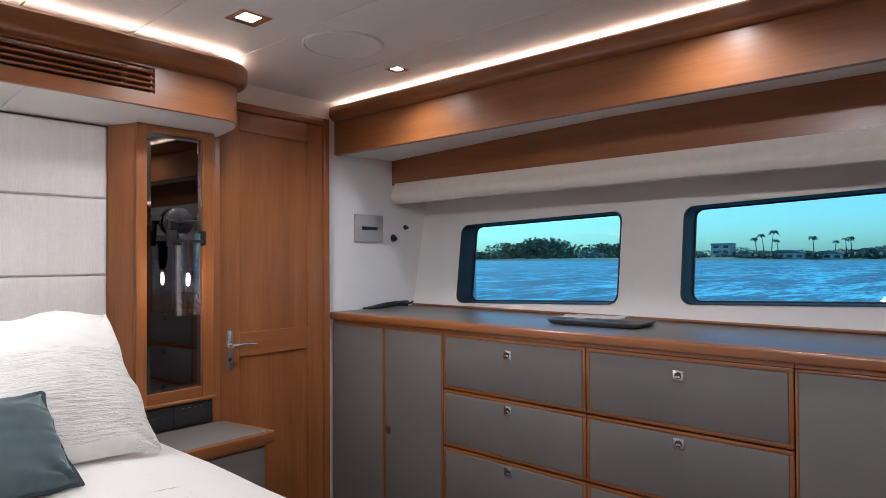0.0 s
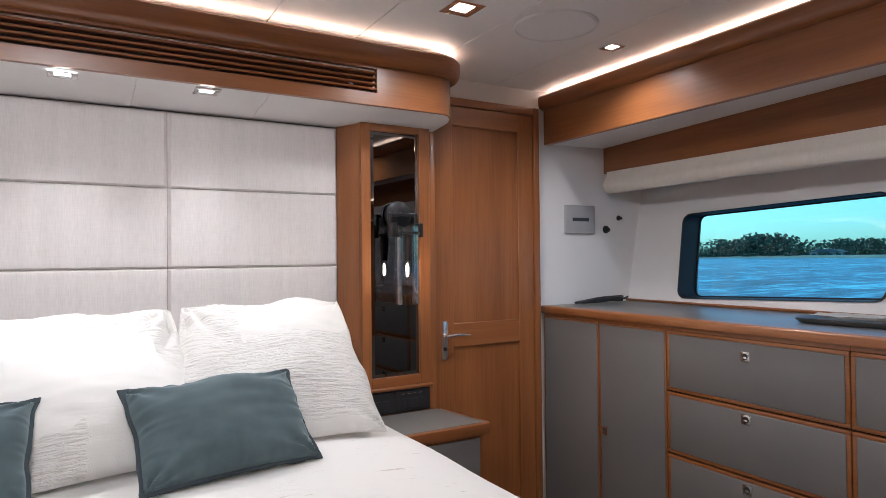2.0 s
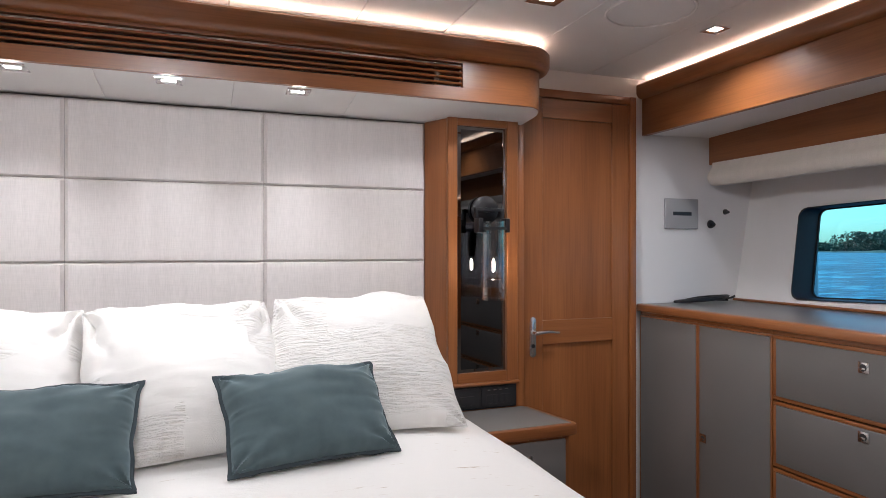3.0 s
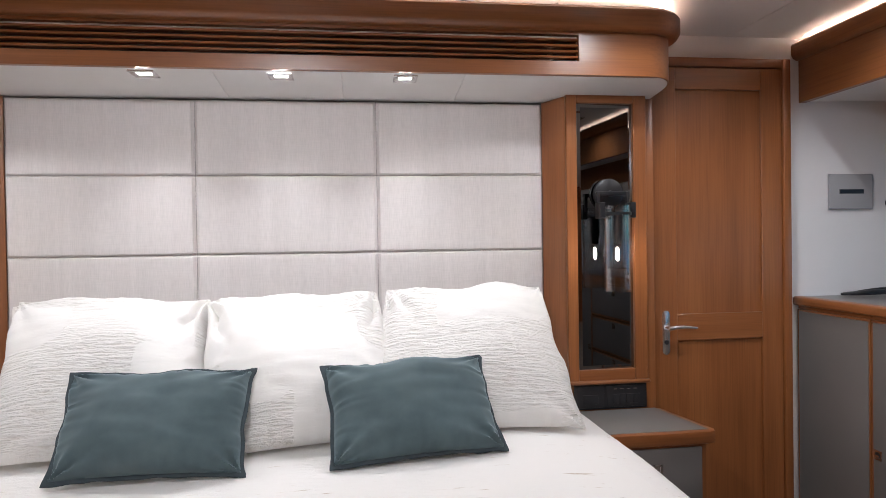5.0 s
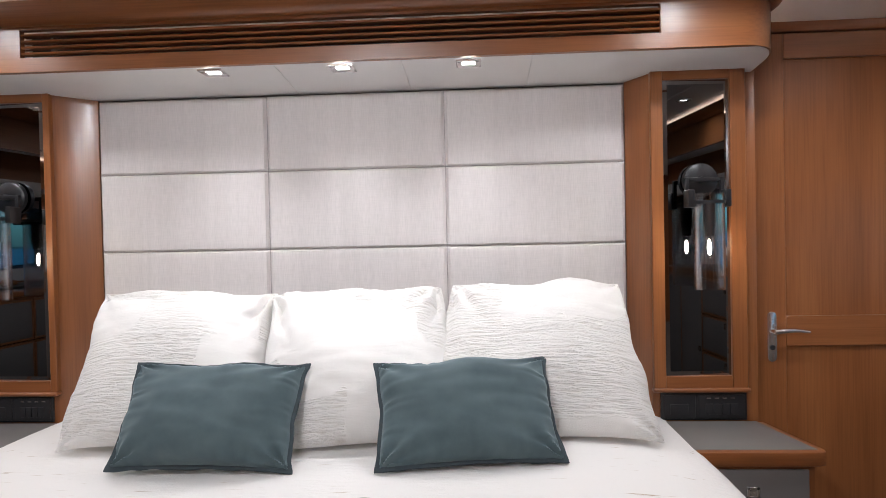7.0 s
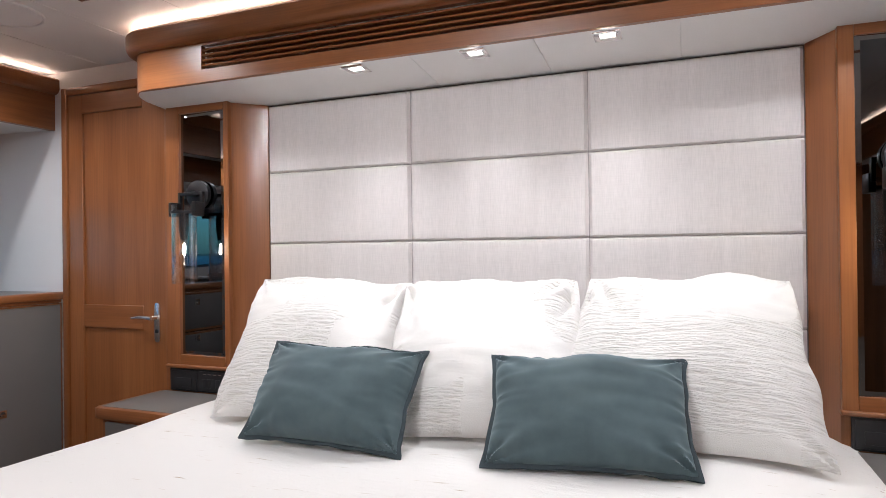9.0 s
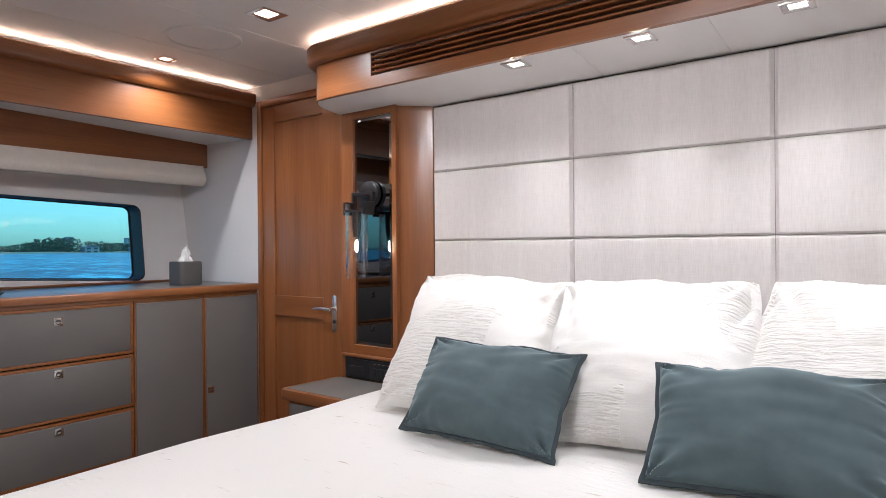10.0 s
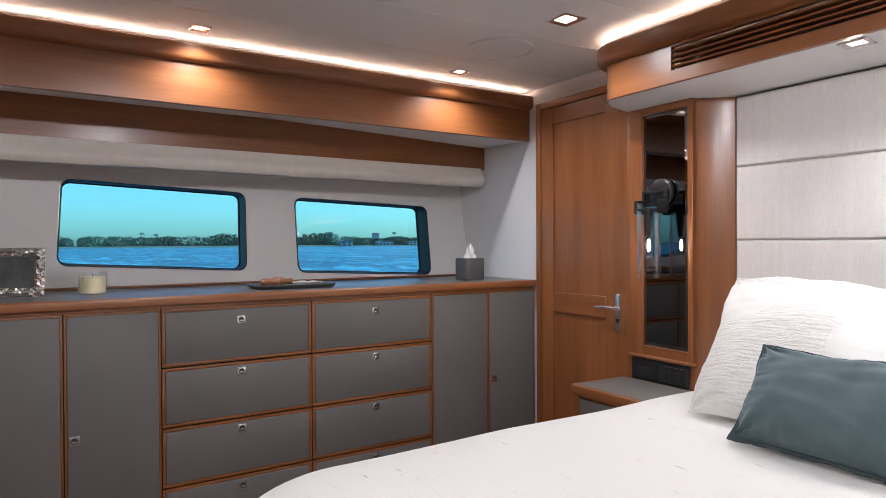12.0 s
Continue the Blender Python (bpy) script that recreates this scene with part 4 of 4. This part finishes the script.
sconce(-1, -1.212)


# ---- on the dressers ----
setting_plate = thing("instrument_plate", (2.277, FRONT, 1.436), "flat grey instrument cover plate on the white bulkhead", "cover plate")
PLATE = plain("grey_plate", (0.36, 0.36, 0.37), 0.45, vary=0.03, grain=200, bump=0.04)
part("plate", box((2.177, FRONT - 0.014, 1.436), (2.378, FRONT - 0.0005, 1.582), 0.005, 3), PLATE, setting_plate)
part("mark", box((2.222, FRONT - 0.0150, 1.500), (2.333, FRONT - 0.0138, 1.518), 0), GUNMETAL, setting_plate, "plain dark bar in place of a maker's mark")
for hx, hz, r in ((2.464, 1.461, 0.021), (2.557, 1.524, 0.014)):
    bm = bmesh.new()
    add_tube(bm, (hx, FRONT - 0.0005, hz), (hx, FRONT - 0.008, hz), r, r * 0.9, n=20)
    add_tube(bm, (hx + 0.002, FRONT - 0.008, hz - 0.002), (hx + 0.002, FRONT - 0.022, hz - 0.002), r * 0.5, n=14)
    tagged(part("cable_outlet", bm, BLACK), "small black round cable outlet in the bulkhead", "cable outlet", "cable outlets")


def cord(name, pts, r, material, label, category):
    cu = bpy.data.curves.new(name, "CURVE")
    cu.dimensions, cu.bevel_depth, cu.bevel_resolution = "3D", r, 3
    sp = cu.splines.new("NURBS")
    sp.points.add(len(pts) - 1)
    for p, q in zip(sp.points, pts):
        p.co = (*q, 1)
    sp.use_endpoint_u, sp.order_u = True, 3
    cu.materials.append(material)
    return tagged(new(name, cu), label, category)


rng = random.Random(4)
loops = []
for k in range(24):
    a = k * 1.05
    wide = 0.15 + 0.05 * math.sin(k * 0.9)
    loops.append((2.36 + wide * math.cos(a) + rng.uniform(-0.03, 0.03), 2.97 + 0.035 * math.sin(a) + rng.uniform(-0.012, 0.012), 1.089 + 0.0012 * k * (0.5 + 0.5 * math.cos(a)) + rng.uniform(0, 0.006)))
loops += [(2.48, 2.98, 1.10), (2.54, 2.99, 1.095), (2.57, 2.995, 1.105)]
cord("coiled_cable", loops, 0.0055, BLACK, "black cable bundled in a coil on the dresser top", "cable")

TRAYDARK = plain("pewter_tray", (0.21, 0.205, 0.20), 0.32, 0.7, vary=0.1, grain=120, bump=0.1)
NAPKIN = woven("white_napkin", (0.80, 0.79, 0.77), 500, 0.08, 0.3, 0.05)


def tray(x, y, lx, ly, yaw):
    t = thing("tray", (x, y, 1.081), "shallow pewter tray on the dresser top", "tray", "dresser trays")
    m = pose(x, y, 1.0812, 0, 0, yaw)
    bm = bmesh.new()
    rings = []
    for u, z in ((-0.012, 0.0), (-0.004, 0.003), (0.008, 0.018), (0.004, 0.020), (-0.008, 0.006), (-0.02, 0.005)):
        q = rounded([(-lx / 2 - u, -ly / 2 - u), (lx / 2 + u, -ly / 2 - u), (lx / 2 + u, ly / 2 + u), (-lx / 2 - u, ly / 2 + u)], 0.02, 4)
        rings.append([bm.verts.new(m @ Vector((*p, z))) for p in q])
    for a, b in zip(rings, rings[1:]):
        for i in range(len(a)):
            bm.faces.new((a[i - 1], a[i], b[i], b[i - 1]))
    bm.faces.new(rings[0])
    bm.faces.new(rings[-1])
    part("dish", bm, TRAYDARK, t)
    return m


def napkin(m, lx, ly, z=0.012):
    bm = bmesh.new()
    n = 16
    g = [[bm.verts.new(m @ Vector((lx * (i / n - 0.5), ly * (j / n - 0.5) + 0.01 * noise.noise(Vector((i * 0.4, 0, 2))), z + 0.006 + 0.006 * noise.noise(Vector((i * 0.45, j * 0.35, 3)))))) for j in range(n + 1)] for i in range(n + 1)]
    for i in range(n):
        for j in range(n):
            bm.faces.new((g[i][j], g[i + 1][j], g[i + 1][j + 1], g[i][j + 1]))
    bmesh.ops.solidify(bm, geom=list(bm.faces), thickness=0.006)
    tagged(part("folded_napkin", bm, NAPKIN), "folded white cloth napkin lying in the tray", "napkin", "napkins")


m = tray(2.325, 1.710, 0.20, 0.37, 4)
napkin(m @ pose(0.01, 0.04, 0, 0, 0, 4), 0.13, 0.25, 0.022)
m = tray(-2.40, 1.715, 0.22, 0.36, -3)
napkin(m @ pose(0, 0.07, 0, 0, 0, -4), 0.12, 0.14, 0.019)
bm = bmesh.new()
for k in range(9):
    a, b = k / 9, (k + 1) / 9
    r = lambda u: 0.020 * (1 + 0.25 * math.sin(u * 14)) * (math.sin(math.pi * min(max(u, 0.06), 0.94)) ** 0.35)
    add_tube(bm, m @ Vector((-0.02, -0.14 + 0.15 * a, 0.028)), m @ Vector((-0.02, -0.14 + 0.15 * b, 0.028)), r(a), r(b), 14)
tagged(part("wooden_roll", bm, WOOD_Y), "small turned brown wooden roll lying in the tray", "ornament")

# tissue box
TISSUEGREY = plain("charcoal_leather_box", (0.085, 0.080, 0.080), 0.6, vary=0.08, grain=300, bump=0.15)
tb = thing("tissue_box", (-2.395, 2.745, 1.081), "square charcoal tissue box with a white tissue pulled up", "tissue box")
bm = add_prism(bmesh.new(), rounded([(-2.458, 2.682), (-2.332, 2.682), (-2.332, 2.808), (-2.458, 2.808)], 0.02, 5), 1.0815, 1.203, 0.007)
part("box", bm, TISSUEGREY, tb)
bm = bmesh.new()
rows = []
for k in range(7):
    a = k / 6
    row = []
    for i in range(18):
        th = i * math.tau / 18
        r = (0.030 * (1 - a) ** 0.7 + 0.003) * (1 + 0.35 * math.sin(th * 3 + k) + 0.2 * math.sin(th * 5 - k))
        row.append(bm.verts.new((-2.395 + r * math.cos(th) + 0.01 * a, 2.745 + r * 0.8 * math.sin(th), 1.199 + 0.082 * a + 0.006 * math.sin(th * 4))))
    rows.append(row)
for a, b in zip(rows, rows[1:]):
    for i in range(18):
        bm.faces.new((a[i - 1], a[i], b[i], b[i - 1]))
part("tissue", bm, NAPKIN, tb, "crumpled white tissue")

# candle in a glass
WAX = plain("cream_wax", (0.74, 0.66, 0.42), 0.45, vary=0.03, grain=90, bump=0.05)
ca = thing("candle_jar", (-2.53, 0.898, 1.081), "cream candle in a clear glass jar on the dresser", "candle")
part("wax", add_lathe(bmesh.new(), (-2.53, 0.898, 1.0815), [(0.0005, 0.006), (0.050, 0.006), (0.050, 0.072), (0.0005, 0.070)], 32), WAX, ca)
g = part("jar", add_lathe(bmesh.new(), (-2.53, 0.898, 1.0815), [(0.0005, 0.0), (0.053, 0.0), (0.054, 0.004), (0.054, 0.090), (0.051, 0.090), (0.051, 0.005), (0.0005, 0.005)], 36), GLASS, ca, "clear glass jar")
g.visible_shadow = False
part("wick", add_tube(bmesh.new(), (-2.53, 0.898, 1.149), (-2.53, 0.898, 1.162), 0.0012, n=6), BLACK, ca)

# ornate silver picture frame, leaning back
SILVER = metal("hammered_silver", (0.70, 0.68, 0.66), 0.16, 0.15)
PHOTO = plain("dark_grey_photograph", (0.040, 0.043, 0.042), 0.55, vary=0.5, grain=22, bump=0, cloud=14)
pf = thing("picture_frame", (-2.49, 0.59, 1.081), "hammered silver picture frame standing on the dresser", "picture frame")
M = pose(-2.49, 0.590, 1.0815, 0, 0, 80) @ pose(0, 0, 0, -12)
bm = bmesh.new()
W2, H2, B = 0.138, 0.198, 0.036
outer_ = [(-W2, 0), (W2, 0), (W2, H2), (-W2, H2)]
inner_ = [(-W2 + B, B), (W2 - B, B), (W2 - B, H2 - B), (-W2 + B, H2 - B)]
nn, mm = 44, 9
for k in range(4):
    a0, a1, b0, b1 = (Vector(v) for v in (outer_[k], outer_[(k + 1) % 4], inner_[k], inner_[(k + 1) % 4]))
    g = []
    for i in range(nn + 1):
        row = []
        for j in range(mm + 1):
            p = a0.lerp(a1, i / nn).lerp(b0.lerp(b1, i / nn), j / mm)
            hgt = 0.010 * math.sin(math.pi * j / mm) + (0.011 * noise.noise(Vector((p.x * 95, p.y * 95, 1))) if 0 < j < mm else 0)
            row.append(bm.verts.new(M @ Vector((p.x, -0.008 - hgt, p.y))))
        g.append(row)
    for i in range(nn):
        for j in range(mm):
            bm.faces.new((g[i][j], g[i + 1][j], g[i + 1][j + 1], g[i][j + 1]))
bmesh.ops.remove_doubles(bm, verts=bm.verts, dist=0.0001)
part("moulding", bm, SILVER, pf, "hammered silver moulding")
bm = bmesh.new()
add_box(bm, (-W2 + 0.002, -0.006, 0.002), (W2 - 0.002, 0.004, H2 - 0.002), 0.001, 1)
bm.transform(M)
part("back", bm, BLACK, pf)
bm = bmesh.new()
add_box(bm, (-W2 + B - 0.004, -0.008, B - 0.004), (W2 - B + 0.004, -0.0062, H2 - B + 0.004))
bm.transform(M)
part("photograph", bm, PHOTO, pf, "dark photograph behind glass")
bm = bmesh.new()
add_box(bm, (-0.02, 0.004, 0.16), (0.02, 0.007, 0.17))
add_prism(bm, [(0.004, 0.16), (0.075, 0.018), (0.078, 0.022), (0.006, 0.17)], -0.02, 0.02, 0, "yzx")
bm.transform(M)
part("strut", bm, BLACK, pf)


# ---- outside: water and the far shores ----
def water():
    m, t, p = nodes_of("choppy_water")
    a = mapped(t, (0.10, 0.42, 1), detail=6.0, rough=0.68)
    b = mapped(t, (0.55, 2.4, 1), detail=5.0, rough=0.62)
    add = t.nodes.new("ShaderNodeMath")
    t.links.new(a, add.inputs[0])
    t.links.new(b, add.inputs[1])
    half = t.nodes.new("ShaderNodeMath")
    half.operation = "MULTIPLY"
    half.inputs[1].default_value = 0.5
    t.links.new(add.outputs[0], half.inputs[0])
    # shaded troughs and bright crest glints are painted into the colour by wave height
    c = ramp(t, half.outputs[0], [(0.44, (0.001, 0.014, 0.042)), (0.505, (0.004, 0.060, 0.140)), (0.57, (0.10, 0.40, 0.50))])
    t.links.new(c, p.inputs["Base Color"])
    p.inputs["Roughness"].default_value, p.inputs["IOR"].default_value = 0.3, 1.33
    p.inputs["Specular IOR Level"].default_value = 0.16
    bumped(t, p, half.outputs[0], 0.5, 0.6)
    return m


SEA = -0.45
bm = bmesh.new()
bm.faces.new([bm.verts.new(v) for v in ((-2400, -2400, SEA), (2400, -2400, SEA), (2400, 2400, SEA), (-2400, 2400, SEA))])
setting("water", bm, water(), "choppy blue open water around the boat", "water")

# leaf green paled and greyed: distance haze is mixed into the base colour
LEAF = plain("far_foliage", (0.125, 0.16, 0.11), 0.9, vary=0.2, grain=0.7, bump=0, cloud=0.12)
BARK = plain("bark", (0.10, 0.08, 0.06), 0.9, vary=0.2, grain=2, bump=0)
SAND = plain("shore_bank", (0.16, 0.15, 0.12), 0.95, vary=0.25, grain=0.4, bump=0, cloud=0.05)
STUCCO = plain("pale_stucco", (0.44, 0.44, 0.43), 0.8, vary=0.1, grain=0.5, bump=0)
ROOF = plain("grey_roof", (0.15, 0.16, 0.18), 0.8, vary=0.1, grain=0.6, bump=0)
DARKPANE = plain("far_window", (0.05, 0.06, 0.07), 0.3, vary=0.2, grain=0.5, bump=0)


def clump(bm, c, r, rg):
    """A ragged tuft of leaves."""
    vs = []
    for k in range(7):
        d = Vector((rg.gauss(0, 1), rg.gauss(0, 1), rg.gauss(0, 0.8))).normalized() * r * rg.uniform(0.6, 1.3)
        vs.append(bm.verts.new(c + d))
    for i in range(7):
        for j in range(i + 1, 7, 2):
            k = (i + j + 2) % 7
            if len({i, j, k}) == 3:
                try:
                    bm.faces.new((vs[i], vs[j], vs[k]))
                except ValueError:
                    pass


def woods(name, s, dist, y0, y1, count, hmin, hmax, seed, gaps):
    """A far belt of trees as one mesh: trunks are lost in the undergrowth, crowns are ragged tufts."""
    rg = random.Random(seed)
    bm = bmesh.new()
    for k in range(count):
        y = rg.uniform(y0, y1)
        if any(a < y < b for a, b in gaps):
            continue
        x = s * (dist + rg.uniform(0, 25))
        lump = 0.45 + 0.7 * noise.noise(Vector((y * 0.022, seed, 0))) + 0.3 * noise.noise(Vector((y * 0.08, seed, 5)))
        h = hmin + (hmax - hmin) * min(max(lump, 0), 1.2) * rg.uniform(0.7, 1.1)
        if s > 0:
            h *= 1.12 if y > 185 else 0.62 if y < 135 else 0.85
        r = h * rg.uniform(0.38, 0.55)
        for c in range(62):
            a, e = rg.uniform(0, math.tau), rg.uniform(-1.0, 1.0)
            q = Vector((x + r * 0.8 * math.cos(a), y + r * math.sqrt(max(0.08, 1 - e * e)) * math.sin(a) * 1.1, SEA + h * 0.5 + e * h * 0.47))
            clump(bm, q, r * rg.uniform(0.09, 0.21), rg)
        for c in range(8):
            clump(bm, Vector((x - s * 2, y + rg.uniform(-4, 4), SEA + rg.uniform(0.3, 2.6))), rg.uniform(0.8, 1.6), rg)
    return tagged(part(name, bm, LEAF), "dense dark green trees along the far shore", "trees", kind="stuff")


def palm(x, y, h, seed):
    rg = random.Random(seed)
    p = thing("palm_tree", (x, y, SEA), "tall thin palm standing on the far shore", "palm tree", "palms on the shore")
    bm = bmesh.new()
    last, lean = Vector((x, y, SEA)), rg.uniform(-0.12, 0.12)
    for k in range(1, 6):
        nxt = Vector((x, y + lean * h * (k / 5) ** 2, SEA + h * k / 5))
        add_tube(bm, last, nxt, 0.34 - 0.04 * k, 0.34 - 0.04 * (k + 1), 7)
        last = nxt
    part("trunk", bm, BARK, p)
    bm = bmesh.new()
    for k in range(15):
        a, up = k * math.tau / 15 + rg.uniform(-0.2, 0.2), rg.uniform(0.1, 0.7)
        L, pts = h * rg.uniform(0.15, 0.21), []
        for j in range(6):
            u = j / 5
            d = Vector((math.cos(a), math.sin(a), 0))
            c = last + d * L * u + Vector((0, 0, L * (up * u - 0.95 * u * u)))
            wd = Vector((-d.y, d.x, -0.5)).normalized() * 0.55 * math.sin(math.pi * min(0.98, u * 0.85 + 0.1))
            pts.append((bm.verts.new(c - wd), bm.verts.new(c + Vector((0, 0, 0.12))), bm.verts.new(c + wd)))
        for q, w in zip(pts, pts[1:]):
            bm.faces.new((q[0], q[1], w[1], w[0]))
            bm.faces.new((q[1], q[2], w[2], w[1]))
    part("crown", bm, LEAF, p)


def house(x, y, w, d, h, storeys, label, flat=False):
    g = thing("shore_house", (x, y, SEA), label, "house", "buildings on the far shore")
    part("wall", box((x - d / 2, y - w / 2, SEA), (x + d / 2, y + w / 2, SEA + h), 0), STUCCO, g)
    bm = bmesh.new()
    if flat:
        add_box(bm, (x - d / 2 - 0.3, y - w / 2 - 0.3, SEA + h), (x + d / 2 + 0.3, y + w / 2 + 0.3, SEA + h + 0.5))
    else:
        add_prism(bm, [(y - w / 2 - 0.6, SEA + h), (y + w / 2 + 0.6, SEA + h), (y + w * 0.2, SEA + h + 1.3), (y - w * 0.2, SEA + h + 1.3)], x - d / 2 - 0.5, x + d / 2 + 0.5, 0, "yzx")
    part("roof", bm, ROOF, g)
    s = -1 if x > 0 else 1
    n = max(2, int(w / 3.5))
    for f in range(storeys):
        for k in range(n):
            yc, zc = y - w / 2 + w * (k + 0.5) / n, SEA + h * (f + 0.55) / storeys
            part("window", box((x + s * (d / 2 - 0.05), yc - w * 0.28 / n, zc - 0.6), (x + s * (d / 2 + 0.04), yc + w * 0.28 / n, zc + 0.6), 0), DARKPANE, g)


def bank(name, s, dist):
    bm = bmesh.new()
    n = 120
    rows = []
    for i in range(n + 1):
        y = -900 + 2300 * i / n
        wob = 12 * noise.noise(Vector((y * 0.01, s, 0)))
        rows.append([bm.verts.new((s * (dist + wob + a), y, SEA + z)) for a, z in ((-6, -0.2), (0, 0.6), (8, 1.3), (260, 2.0), (260, -0.3))])
    for a, b in zip(rows, rows[1:]):
        for i in range(4):
            bm.faces.new((a[i], a[i + 1], b[i + 1], b[i]))
    setting(name, bm, SAND, "low sandy bank of the far shore", "ground")


bank("ground_starboard", 1, 300)
bank("ground_port", -1, 480)
woods("far_trees", 1, 306, 10, 330, 420, 4.0, 14.5, 3, ((168, 176),))
woods("far_trees", -1, 488, -120, 520, 640, 5.5, 12.0, 8, ((300, 318), (-34, -22), (208, 218)))
for k, (y, h) in enumerate(((81, 11.5), (78, 13), (84, 10), (75, 9), (61, 10), (53, 8), (47, 9.5), (49, 9), (204, 11))):
    palm(312.0, y, h, 20 + k)
for k, (y, h) in enumerate(((60, 10.5), (70, 9.5), (128, 10), (180, 10), (262, 12))):
    palm(-492.0, y, h, 50 + k)
house(309.0, 165.0, 15, 8, 2.7, 1, "low pale waterside house among the trees")
house(322.0, 102.0, 9, 8, 7.6, 3, "pale three-storey house behind trees on the shore", True)
house(311.0, 88.0, 8, 7, 2.8, 1, "low pale waterside house among the trees")
house(309.0, 71.0, 15, 7, 3.1, 1, "long low pale house along the waterside")
house(309.0, 55.0, 11, 7, 2.6, 1, "low pale waterside house among the trees")
house(313.0, 41.0, 10, 7, 3.6, 1, "low pale waterside house among the trees")
house(-490.0, 285.0, 20, 8, 4.4, 2, "long pale building on the far shore", True)
house(-490.0, 252.0, 14, 8, 3.6, 1, "low pale house on the far shore")
house(-640.0, 318.0, 5, 8, 14.0, 6, "slim pale tower block on the far shore", True)
house(-484.0, -28.0, 12, 8, 4.0, 1, "low pale house on the far shore")
house(-485.0, 213.0, 10, 8, 4.2, 2, "low pale house on the far shore")
house(-486.0, 308.0, 12, 8, 4.0, 1, "low pale house on the far shore")
house(-640.0, 262.0, 5, 8, 14.5, 6, "slim pale tower block on the far shore", True)
